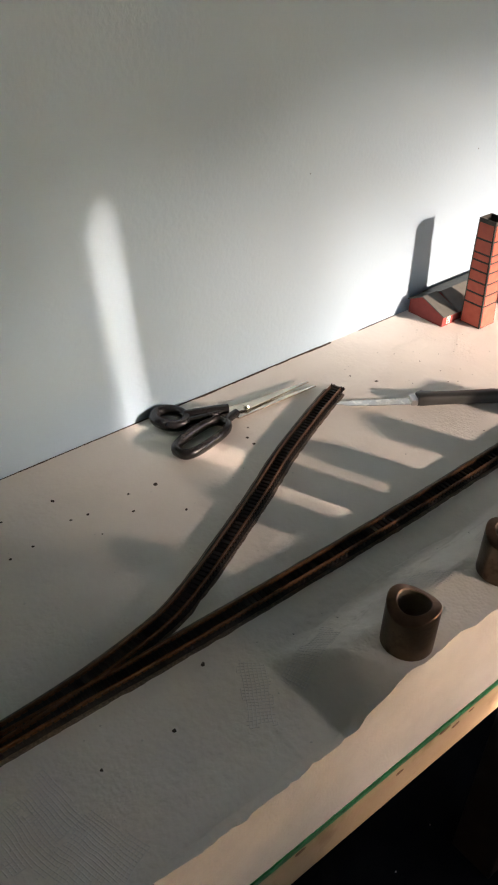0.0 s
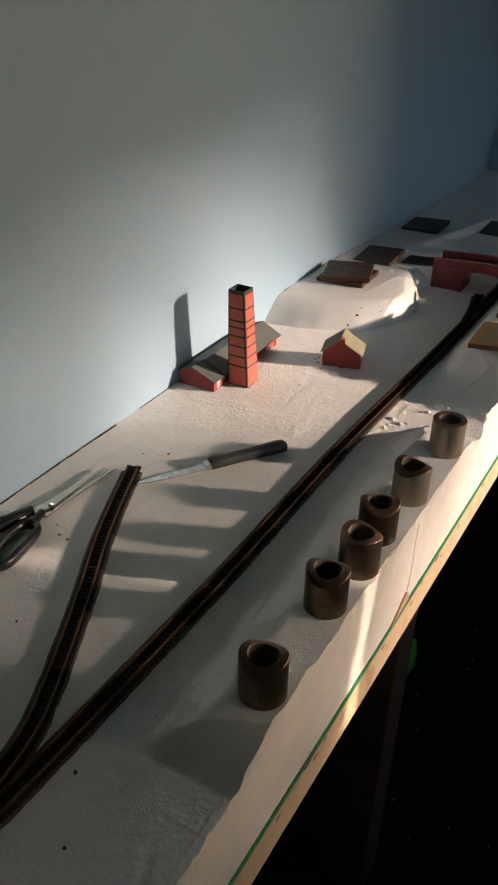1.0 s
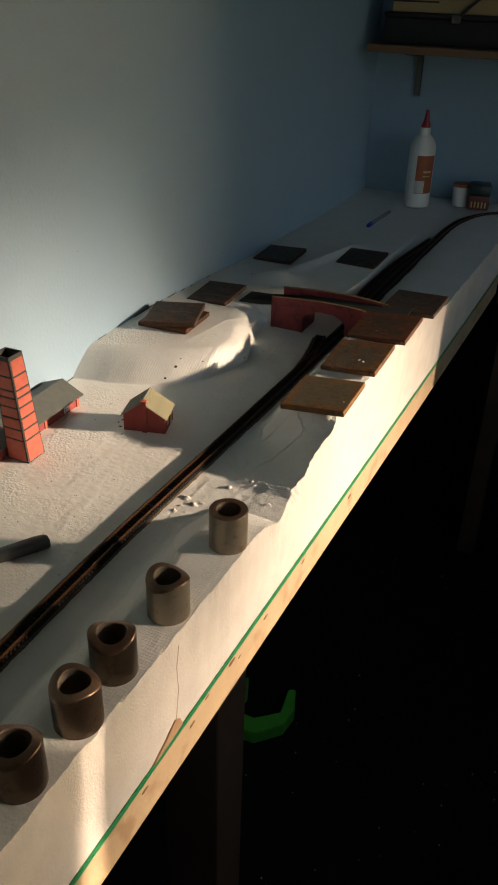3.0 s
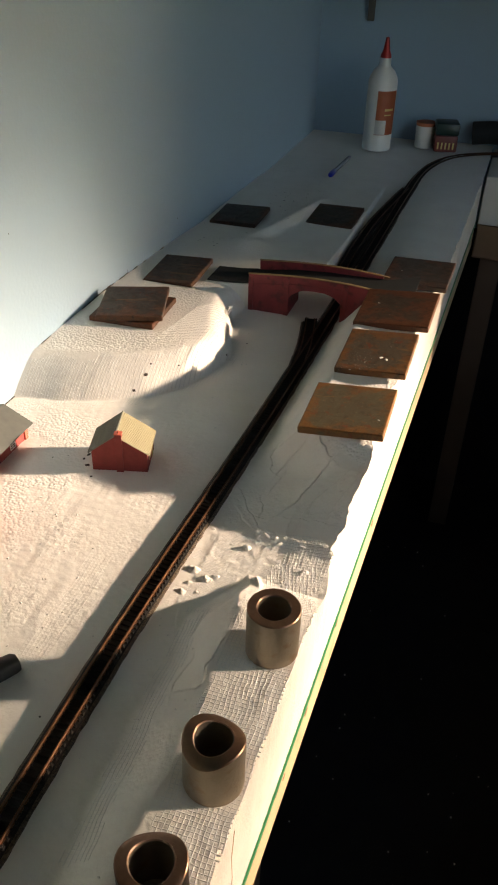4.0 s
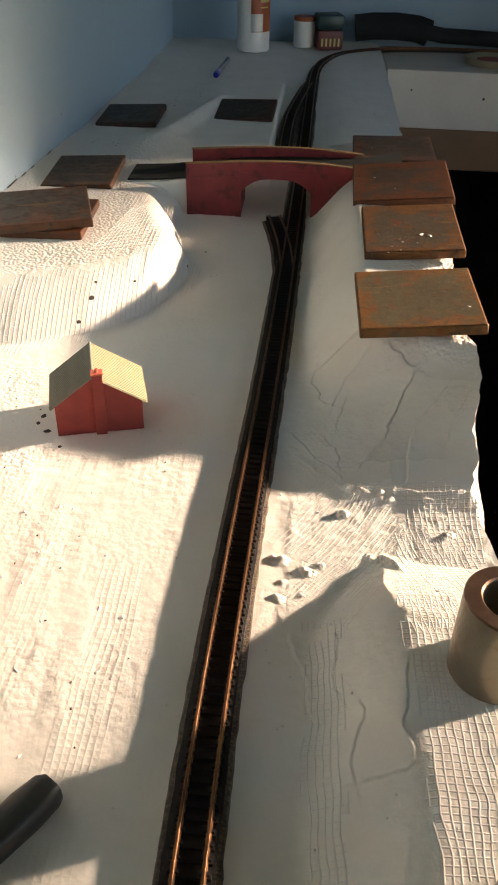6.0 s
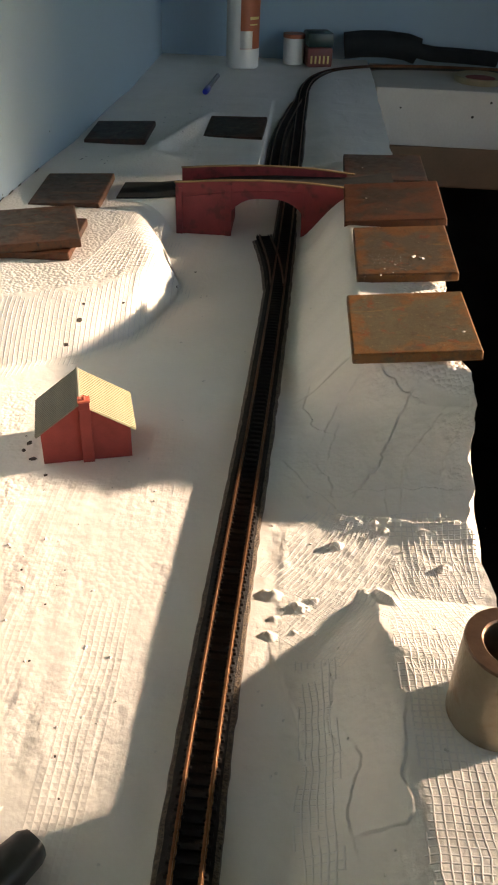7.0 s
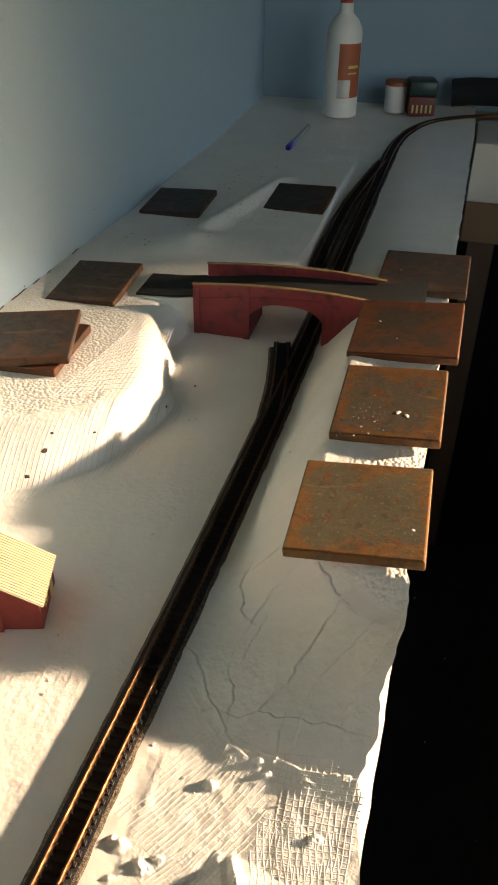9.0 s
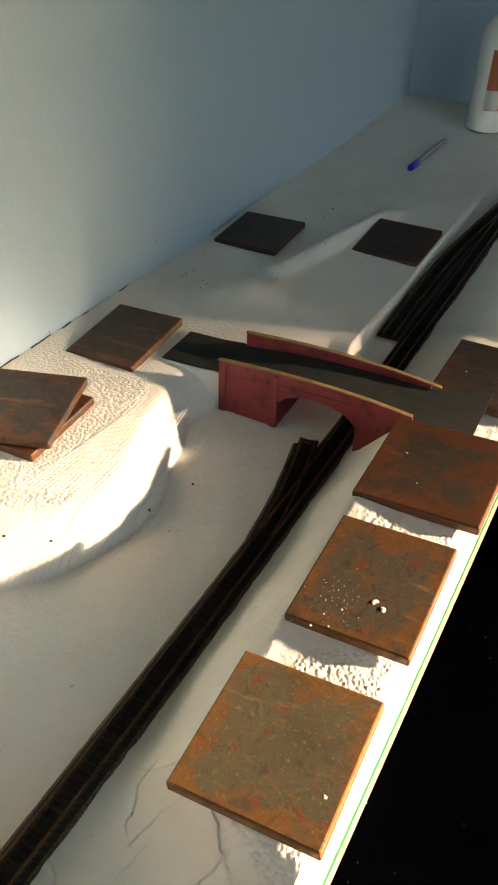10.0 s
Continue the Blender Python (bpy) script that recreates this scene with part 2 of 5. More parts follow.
def rust(name, grey, orange, dark, amount):
    """Scaly rusted steel: a grey-olive skin, orange bloom that gathers at the rims, dark scale and pale flecks."""
    m = bpy.data.materials.new(name)
    m.use_nodes = True
    nt = m.node_tree
    p = nt.nodes["Principled BSDF"]
    co = nt.nodes.new("ShaderNodeTexCoord")
    info = nt.nodes.new("ShaderNodeObjectInfo")
    shift = nt.nodes.new("ShaderNodeVectorMath")
    shift.operation = "MULTIPLY_ADD"
    shift.inputs[0].default_value = (3.7, 5.1, 2.3)
    nt.links.new(info.outputs["Random"], shift.inputs[1])
    nt.links.new(co.outputs["Object"], shift.inputs[2])

    def tex(scale, detail, distort=0.0, rough=0.6):
        n = nt.nodes.new("ShaderNodeTexNoise")
        n.inputs["Scale"].default_value, n.inputs["Detail"].default_value = scale, detail
        n.inputs["Distortion"].default_value, n.inputs["Roughness"].default_value = distort, rough
        nt.links.new(shift.outputs[0], n.inputs["Vector"])
        return n.outputs[0]

    def band(v, lo, hi):
        r = nt.nodes.new("ShaderNodeMapRange")
        r.inputs[1].default_value, r.inputs[2].default_value = lo, hi
        nt.links.new(v, r.inputs[0])
        return r.outputs[0]

    def mixed(f, u, v):
        n = nt.nodes.new("ShaderNodeMix")
        n.data_type = "RGBA"
        nt.links.new(f, n.inputs[0])
        for k, c in ((6, u), (7, v)):
            if isinstance(c, tuple):
                n.inputs[k].default_value = (*c, 1)
            else:
                nt.links.new(c, n.inputs[k])
        return n.outputs[2]
    # how near the rim a point lies
    sep = nt.nodes.new("ShaderNodeSeparateXYZ")
    nt.links.new(co.outputs["Object"], sep.inputs[0])
    ab = []
    for k in (0, 1):
        n = nt.nodes.new("ShaderNodeMath")
        n.operation = "ABSOLUTE"
        nt.links.new(sep.outputs[k], n.inputs[0])
        ab.append(n.outputs[0])
    rim = nt.nodes.new("ShaderNodeMath")
    rim.operation = "MAXIMUM"
    nt.links.new(ab[0], rim.inputs[0])
    nt.links.new(ab[1], rim.inputs[1])
    big, mid, fine = tex(38, 8, 0.8), tex(95, 9, 0.9, 0.72), tex(520, 4)
    half = nt.nodes.new("ShaderNodeMath")
    half.operation = "MULTIPLY_ADD"
    half.inputs[1].default_value = 0.22
    nt.links.new(band(rim.outputs[0], 0.020, 0.037), half.inputs[0])
    nt.links.new(big, half.inputs[2])
    c = mixed(band(half.outputs[0], amount - 0.05, amount + 0.06), grey, orange)
    c = mixed(band(tex(150, 7, 0.3, 0.72), 0.58, 0.66), c, tuple(1.15 * v for v in orange))
    c = mixed(band(mid, 0.53, 0.66), c, tuple(0.8 * u + 0.2 * v for u, v in zip(dark, grey)))
    c = mixed(band(tex(130, 5, 0.4, 0.65), 0.60, 0.66), c, (orange[0] * 0.95, orange[1] * 0.55, orange[2] * 0.6))
    streak = mixed(band(mid, 0.36, 0.30), c, tuple(1.5 * v for v in orange))
    yellow = tuple(v * w for v, w in zip(orange, (1.5, 2.0, 2.2)))
    scar = nt.nodes.new("ShaderNodeMapping")
    scar.inputs["Rotation"].default_value, scar.inputs["Scale"].default_value = (0, 0, 0.6), (0.35, 2.2, 1)
    nt.links.new(shift.outputs[0], scar.inputs["Vector"])
    sn = nt.nodes.new("ShaderNodeTexNoise")
    sn.inputs["Scale"].default_value, sn.inputs["Detail"].default_value, sn.inputs["Distortion"].default_value = 60, 6, 0.6
    nt.links.new(scar.outputs[0], sn.inputs["Vector"])
    streak = mixed(band(sn.outputs[0], 0.62, 0.72), streak, yellow)
    streak = mixed(band(tex(19, 6, 0.5), 0.56, 0.70), streak, tuple(0.75 * u + 0.25 * v for u, v in zip(dark, grey)))
    c = mixed(band(fine, 0.60, 0.68), streak, tuple(1.7 * v for v in grey))
    c = mixed(band(tex(640, 5, 0.3, 0.7), 0.54, 0.74), c, tuple(0.6 * u + 0.4 * v for u, v in zip(dark, grey)))
    nt.links.new(c, p.inputs["Base Color"])
    p.inputs["Metallic"].default_value = 0.25
    nt.links.new(band(mid, -0.2, 1.1), p.inputs["Roughness"])
    bm = nt.nodes.new("ShaderNodeBump")
    bm.inputs["Distance"].default_value, bm.inputs["Strength"].default_value = 0.0005, 0.5
    nt.links.new(mid, bm.inputs["Height"])
    nt.links.new(bm.outputs[0], p.inputs["Normal"])
    return m


RUST_A = rust("rusted_plate_olive", (0.108, 0.089, 0.050), (0.195, 0.083, 0.021), (0.055, 0.036, 0.022), 0.60)
RUST_B = rust("rusted_plate_brown", (0.077, 0.058, 0.036), (0.150, 0.060, 0.015), (0.030, 0.021, 0.015), 0.58)
RUST_C = rust("rusted_plate_orange", (0.044, 0.030, 0.018), (0.105, 0.032, 0.009), (0.024, 0.017, 0.012), 0.54)
RUST_E = rust("rusted_plate_umber", (0.046, 0.037, 0.029), (0.105, 0.041, 0.017), (0.024, 0.019, 0.016), 0.63)
RUST_D = rust("rusted_plate_dark", (0.034, 0.030, 0.025), (0.075, 0.031, 0.016), (0.017, 0.015, 0.014), 0.64)


# ---- mesh helpers ----
def part(name, bm, mat, parent=None, label="", smooth=False):
    me = bpy.data.meshes.new(name)
    bm.normal_update()
    bm.to_mesh(me)
    bm.free()
    me.materials.append(mat)
    if smooth:
        me.shade_smooth()
        me.set_sharp_from_angle(angle=radians(38))
    ob = new(name, me)
    if parent:
        ob.parent = parent
    if label:
        ob["label"] = label
    return ob


def thing(name, label, category, m=None, group="", kind=""):
    ob = new(name)
    ob.empty_display_size = 0.01
    if m is not None:
        ob.matrix_world = m
    return tagged(ob, label, category, group, kind)


def add_box(bm, x0, x1, y0, y1, z0, z1, bevel=0.0):
    vs = [bm.verts.new((x, y, z)) for z in (z0, z1) for y in (y0, y1) for x in (x0, x1)]
    fs = [bm.faces.new([vs[i] for i in q]) for q in ((0, 2, 3, 1), (4, 5, 7, 6), (0, 1, 5, 4), (2, 6, 7, 3), (0, 4, 6, 2), (1, 3, 7, 5))]
    if bevel:
        es = list({e for f in fs for e in f.edges})
        bmesh.ops.bevel(bm, geom=es, offset=bevel, segments=2, affect="EDGES", profile=0.5)
    return bm


def boxed(*args, bevel=0.0):
    return add_box(bmesh.new(), *args, bevel=bevel)


def prism(points, axis, lo, hi, bevel=0.0):
    """A flat outline pushed along an axis. points: pairs in the other two axes, in x, y, z order."""
    bm = bmesh.new()

    def at(u, v, w):
        return {"x": (w, u, v), "y": (u, w, v), "z": (u, v, w)}[axis]
    a = [bm.verts.new(at(u, v, lo)) for u, v in points]
    b = [bm.verts.new(at(u, v, hi)) for u, v in points]
    n = len(points)
    bm.faces.new(a)
    bm.faces.new(b[::-1])
    for i in range(n):
        bm.faces.new((a[i], b[i], b[(i + 1) % n], a[(i + 1) % n]))
    bmesh.ops.recalc_face_normals(bm, faces=bm.faces)
    if bevel:
        bmesh.ops.bevel(bm, geom=list(bm.edges), offset=bevel, segments=2, affect="EDGES", profile=0.5)
    return bm


def lathe(profile, n=40, closed=False):
    """A body of revolution about z. profile: pairs of radius and height."""
    bm = bmesh.new()
    rings = []
    for r, z in profile:
        if r < 1e-6:
            rings.append([bm.verts.new((0, 0, z))])
        else:
            rings.append([bm.verts.new((r * math.cos(2 * math.pi * k / n), r * math.sin(2 * math.pi * k / n), z)) for k in range(n)])
    pairs = list(zip(rings, rings[1:])) + ([(rings[-1], rings[0])] if closed else [])
    for a, b in pairs:
        for k in range(n):
            j = (k + 1) % n
            q = [a[k % len(a)], a[j % len(a)], b[j % len(b)], b[k % len(b)]]
            q = [v for i, v in enumerate(q) if v not in q[:i]]
            if len(q) > 2:
                bm.faces.new(q)
    bmesh.ops.recalc_face_normals(bm, faces=bm.faces)
    return bm


def sweep(points, profile, closed=False, up=Vector((0, 0, 1))):
    """A profile (pairs: to the right, up) carried along a line of points."""
    bm = bmesh.new()
    pts = [Vector(p) for p in points]
    n, rings = len(pts), []
    for i, p in enumerate(pts):
        a = pts[(i - 1) % n] if closed or i else p
        b = pts[(i + 1) % n] if closed or i < n - 1 else p
        d = (b - a).normalized()
        side = d.cross(up).normalized()
        top = side.cross(d)
        rings.append([bm.verts.new(p + side * u + top * v) for u, v in profile])
    k = len(profile)
    for i in range(n if closed else n - 1):
        a, b = rings[i], rings[(i + 1) % n]
        for j in range(k):
            bm.faces.new((a[j], a[(j + 1) % k], b[(j + 1) % k], b[j]))
    if not closed:
        bm.faces.new(rings[0])
        bm.faces.new(rings[-1][::-1])
    bmesh.ops.recalc_face_normals(bm, faces=bm.faces)
    return bm


def round_profile(r, n=10, flat=1.0):
    return [(r * math.cos(2 * math.pi * k / n), r * flat * math.sin(2 * math.pi * k / n)) for k in range(n)]


def spline(points, step=0.006):
    """A smooth line through plan points, sampled at even steps."""
    P = np.array(points, float)
    P = np.vstack([2 * P[0] - P[1], P, 2 * P[-1] - P[-2]])
    out = []
    for i in range(1, len(P) - 2):
        for u in np.linspace(0, 1, 40, endpoint=False):
            a, b, c, d = P[i - 1:i + 3]
            out.append(0.5 * (2 * b + (c - a) * u + (2 * a - 5 * b + 4 * c - d) * u * u + (3 * b - a - 3 * c + d) * u ** 3))
    out.append(P[-2])
    out = np.array(out)
    s = np.r_[0, np.cumsum(np.linalg.norm(np.diff(out, axis=0), axis=1))]
    t = np.arange(0, s[-1], step)
    return np.stack([np.interp(t, s, out[:, k]) for k in range(out.shape[1])], 1)


# ---- the room ----
FLOOR_Z, CEIL_Z = -0.80, 1.50
Y_SOUTH, Y_NORTH, X_EAST = -1.6, 1.78, 0.80


def slab(name, args, mat, label, category):
    return tagged(part(name, boxed(*args), mat), label, category, kind="structure")


slab("floor", (-0.1, X_EAST + 0.1, Y_SOUTH - 0.1, Y_NORTH + 0.1, FLOOR_Z - 0.1, FLOOR_Z), CARPET, "black carpeted floor sprinkled with pale crumbs", "floor")
slab("ceiling", (-0.1, X_EAST + 0.1, Y_SOUTH - 0.1, Y_NORTH + 0.1, CEIL_Z, CEIL_Z + 0.1), CEILPAINT, "plain pale painted ceiling of the room", "ceiling")
slab("wall_west", (-0.1, 0.0, Y_SOUTH - 0.1, Y_NORTH + 0.1, FLOOR_Z, CEIL_Z), WALLPAINT, "pale blue painted wall behind the railway board", "wall")
slab("wall_north", (0.0, X_EAST + 0.1, Y_NORTH, Y_NORTH + 0.1, FLOOR_Z, CEIL_Z), WALLPAINT, "blue painted end wall in deep shade", "wall")
slab("wall_south", (0.0, X_EAST + 0.1, Y_SOUTH - 0.1, Y_SOUTH, FLOOR_Z, CEIL_Z), WALLPAINT, "blue painted wall at the near end", "wall")
# added black sheet: its colour stands in for shade under the board
slab("wall_shade_sheet", (0.002, X_EAST, Y_NORTH - 0.012, Y_NORTH - 0.001, FLOOR_Z, -0.16), CARPET, "black sheet standing in for shade on the end wall below the board", "wall lining")
WY0, WY1, WZ0, WZ1 = 0.02, 1.30, -0.035, 0.70
wall_e = thing("wall_east", "blue painted wall with the window", "wall", kind="structure")
part("wall_panel", boxed(X_EAST, X_EAST + 0.1, Y_SOUTH, WY0, FLOOR_Z, CEIL_Z), WALLPAINT, wall_e)
part("wall_panel", boxed(X_EAST, X_EAST + 0.1, WY1, Y_NORTH, FLOOR_Z, CEIL_Z), WALLPAINT, wall_e)
part("wall_panel", boxed(X_EAST, X_EAST + 0.1, WY0, WY1, FLOOR_Z, WZ0), WALLPAINT, wall_e)
part("wall_panel", boxed(X_EAST, X_EAST + 0.1, WY0, WY1, WZ1, CEIL_Z), WALLPAINT, wall_e)
window = thing("window_1", "sunlit window with an unseen net added to dim the sun", "window", kind="structure")
part("sill", boxed(X_EAST - 0.04, X_EAST, WY0 - 0.03, WY1 + 0.03, WZ0 - 0.02, WZ0 - 0.002, bevel=0.003), FRAMEPAINT, window)


def sheer():
    """Thin net: most light passes straight through, the rest is scattered."""
    m = bpy.data.materials.new("sheer_net")
    m.use_nodes = True
    nt = m.node_tree
    nt.nodes.remove(nt.nodes["Principled BSDF"])
    clear, cloth, mix = nt.nodes.new("ShaderNodeBsdfTransparent"), nt.nodes.new("ShaderNodeBsdfTranslucent"), nt.nodes.new("ShaderNodeMixShader")
    cloth.inputs[0].default_value = (0.03, 0.033, 0.036, 1)
    mix.inputs[0].default_value = NET_DENSITY
    nt.links.new(clear.outputs[0], mix.inputs[1])
    nt.links.new(cloth.outputs[0], mix.inputs[2])
    nt.links.new(mix.outputs[0], nt.nodes["Material Output"].inputs[0])
    return m


NET_DENSITY = 0.50
NETCLOTH = sheer()
# unseen nets added to dim the sun meet with a narrow slanting gap between them
SLIT = [(0.384, WZ0), (0.387, 0.094), (0.409, 0.244), (0.391, 0.400), (0.397, 0.414), (0.409, 0.414), (0.416, 0.400), (0.432, 0.244), (0.409, 0.094), (0.406, WZ0)]
part("sun_dimming_net", prism([(WY0, WZ0)] + SLIT[:5] + [(0.403, 0.419), (0.403, WZ1), (WY0, WZ1)], "x", X_EAST + 0.030, X_EAST + 0.0305), NETCLOTH, window, "unseen thin net added to dim the sun")
part("sun_dimming_net", prism([(0.403, WZ1), (0.403, 0.419)] + SLIT[5:] + [(WY1, WZ0), (WY1, WZ1)], "x", X_EAST + 0.030, X_EAST + 0.0305), NETCLOTH, window, "unseen thin net added to dim the sun")


# ---- unseen trees added outside the window, whose gap shapes the low sun ----
BARK = surf("tree_bark", (0.10, 0.07, 0.05), rough=0.9, scale=6)
LEAF = surf("tree_leaves", (0.05, 0.09, 0.03), (0.04, 0.07, 0.025), rough=0.6, scale=2)


def tree(y, z, r, x, seed=1, wide=1.0, aside=0.0):
    """An added sun-blocking tree: the crown about (x, y, z), the trunk standing aside of it along y."""
    rng = np.random.default_rng(seed)
    ob = thing("sun_shaping_tree", "unseen leafy tree added beyond the window to shape the sun", "tree", pose(x, y + aside, -3.0), group="garden trees")
    h = z + 3.0
    pts = [(0, 0, 0), (0, 0, h * 0.6), (0, -aside * 0.2, h * 0.85), (0, -aside * 0.5, h), (0, -aside * 0.8, h + 0.3)]
    part("trunk", sweep(pts, round_profile(0.2, 10), up=Vector((1, 0, 0))), BARK, ob)
    bm = bmesh.new()
    bmesh.ops.create_icosphere(bm, subdivisions=4, radius=r * 0.93)
    for v in bm.verts:
        d = v.co.copy()
        v.co += d * (0.06 * noise.noise(d * 1.6 + Vector((seed, 0, 0))) + 0.03 * noise.noise(d * 4.0))
    for _ in range(int(2600 * wide)):
        d = Vector(rng.normal(size=3)).normalized() * r * rng.uniform(0.86, 1.03)
        m = Matrix.Translation(d) @ Euler(rng.uniform(0, 6.28, 3)).to_matrix().to_4x4()
        s = rng.uniform(0.05, 0.11)
        bm.faces.new([bm.verts.new(m @ Vector(c)) for c in ((-s, 0, 0), (0, -s * 0.5, 0), (s, 0, 0), (0, s * 0.5, 0))])
    for v in bm.verts:
        v.co = Vector((v.co.x, v.co.y * wide - aside, v.co.z + h))
    part("crown", bm, LEAF, ob)


LAWN = surf("garden_grass", (0.035, 0.055, 0.018), (0.05, 0.06, 0.025), rough=0.9, scale=1.5, fine=30, bump=0.02, spec=0.1)
# unseen sheet outside, added to keep out sky light from below the horizon
tagged(part("ground", boxed(-600, 600, -600, 600, -3.2, -3.0), LAWN), "unseen grassy ground added to block light from below the horizon", "lawn", kind="structure")
TREE_X = 8.0
GAP_Y, GAP_Z = 0.40 * TREE_X, SUN_UP * TREE_X
GAP_S, GAP_N, GAP_T = 0.06, 0.66, 0.115
tree(GAP_Y + GAP_S - 2.6, GAP_Z - 0.2, 2.6, TREE_X, seed=3, aside=-0.5)
tree(GAP_Y + GAP_N + 1.2, GAP_Z + 0.75, 1.2, TREE_X, seed=4, aside=0.5)
tree(GAP_Y + 0.45, GAP_Z + GAP_T + 2.8, 2.8, TREE_X, seed=5, wide=2.2, aside=5.0)

# ---- the baseboard ----
XF, Y0, Y1 = 0.342, -0.75, Y_NORTH
L_Y = 1.575
STRIP_Z, TIMBER_Z = -0.080, -0.128


def front(y):
    """The front edge of the board, which widens a little towards the far end."""
    return 0.3295 + 0.0195 * np.clip(y, -0.3, 1.6)


def ss(a, b, v):
    u = np.clip((v - a) / (b - a), 0, 1)
    return u * u * (3 - 2 * u)


LUMPS = {}


def lump(x, y, scale, seed):
    """Smooth noise on a plan grid, -1 to 1."""
    if seed not in LUMPS:
        LUMPS[seed] = np.random.default_rng(seed).uniform(-1, 1, (257, 257))
    g = LUMPS[seed]
    u, v = x / scale + 500.3, y / scale + 500.7
    i, j = np.floor(u).astype(int), np.floor(v).astype(int)
    f, h = u - i, v - j
    f, h = f * f * (3 - 2 * f), h * h * (3 - 2 * h)
    i, j, k, l = i % 257, j % 257, (i + 1) % 257, (j + 1) % 257
    return (g[i, j] * (1 - f) + g[k, j] * f) * (1 - h) + (g[i, l] * (1 - f) + g[k, l] * f) * h


def interp(v, xs, ys):
    return np.interp(v, xs, ys)


# edges of the torn plaster skins: which side stands proud (1: towards the front edge), by how much, and the line
SLOPE_LEDGES = [
    (1, 0.0006, [(0.2603, 0.6472), (0.2585, 0.6393), (0.2576, 0.6320), (0.2605, 0.6258), (0.2629, 0.6162), (0.2676, 0.6110)]),
    (1, 0.0005, [(0.2903, 0.6327), (0.2840, 0.6289), (0.2760, 0.6240), (0.2715, 0.6151), (0.2683, 0.6060)]),
    (1, 0.0003, [(0.2761, 0.6141), (0.2711, 0.5936), (0.2700, 0.5822)]),
    (1, 0.0011, [(0.2977, 0.6303), (0.3009, 0.6258), (0.3062, 0.6205), (0.3085, 0.6164), (0.3121, 0.6132)]),
    (1, 0.0007, [(0.3149, 0.6159), (0.3114, 0.6122), (0.3091, 0.6054), (0.3033, 0.5936), (0.2990, 0.5820), (0.2947, 0.5713), (0.2886, 0.5627), (0.2847, 0.5553)]),
    (-1, 0.0006, [(0.3274, 0.5964), (0.3211, 0.5880), (0.3149, 0.5806), (0.3094, 0.5724), (0.3064, 0.5610), (0.3047, 0.5482), (0.3038, 0.5362)]),
    (-1, 0.0008, [(0.3407, 0.5982), (0.3372, 0.5857), (0.3322, 0.5767), (0.3272, 0.5672), (0.3244, 0.5585)]),
]
FOOT_LEDGES = [
    (1, 0.0006, [(0.2715, 0.5538), (0.2784, 0.5524), (0.2855, 0.5562), (0.2950, 0.5542), (0.3039, 0.5553), (0.3098, 0.5521), (0.3178, 0.5519), (0.3256, 0.5505)]),
    (1, 0.0004, [(0.2974, 0.5505), (0.2972, 0.5435), (0.2979, 0.5367)]),
    (1, 0.0009, [(0.2677, 0.5743), (0.2705, 0.5694), (0.2719, 0.5580)]),
    (1, 0.0008, [(0.2405, 0.5877), (0.2483, 0.5835), (0.2544, 0.5732), (0.2603, 0.5616), (0.2687, 0.5521), (0.2779, 0.5401), (0.2870, 0.5321)]),
    (-1, 0.0007, [(0.2493, 0.5653), (0.2574, 0.5528), (0.2644, 0.5460), (0.2724, 0.5369)]),
    (1, 0.0010, [(0.2792, 0.5384), (0.2991, 0.5349), (0.3133, 0.5315), (0.3315, 0.5312)]),
]
BANK_LEDGES = [
    (-1, 0.0008, [(0.2482, 0.4472), (0.2507, 0.4387), (0.2553, 0.4279), (0.2581, 0.4167), (0.2592, 0.4098)]),
    (1, 0.0005, [(0.2747, 0.4100), (0.2768, 0.4045), (0.2768, 0.4000), (0.2746, 0.3963), (0.2729, 0.3911), (0.2736, 0.3823), (0.2742, 0.3770)]),
    (1, 0.0005, [(0.2925, 0.4200), (0.2902, 0.3969), (0.2893, 0.3928), (0.2910, 0.3861), (0.2909, 0.3801), (0.2886, 0.3771), (0.2809, 0.3774), (0.2742, 0.3770)]),
    (1, 0.0004, [(0.2696, 0.4461), (0.2680, 0.4148), (0.2700, 0.4100)]),
    (1, 0.0003, [(0.2620, 0.2000), (0.2700, 0.1300), (0.2770, 0.0600)]),
    (-1, 0.0004, [(0.2620, 0.2000), (0.2560, 0.1300), (0.2620, 0.0500), (0.2700, 0.0200)]),
    (1, 0.0003, [(0.2680, 0.2400), (0.2680, 0.1500), (0.2800, 0.0600)]),
    (-1, 0.0003, [(0.2959, -0.0212), (0.3062, -0.0219), (0.3232, -0.0209)]),
    (1, 0.0003, [(0.3215, -0.1090), (0.3235, -0.0523), (0.3240, 0.0080)]),
]
LEDGES = SLOPE_LEDGES + FOOT_LEDGES + BANK_LEDGES


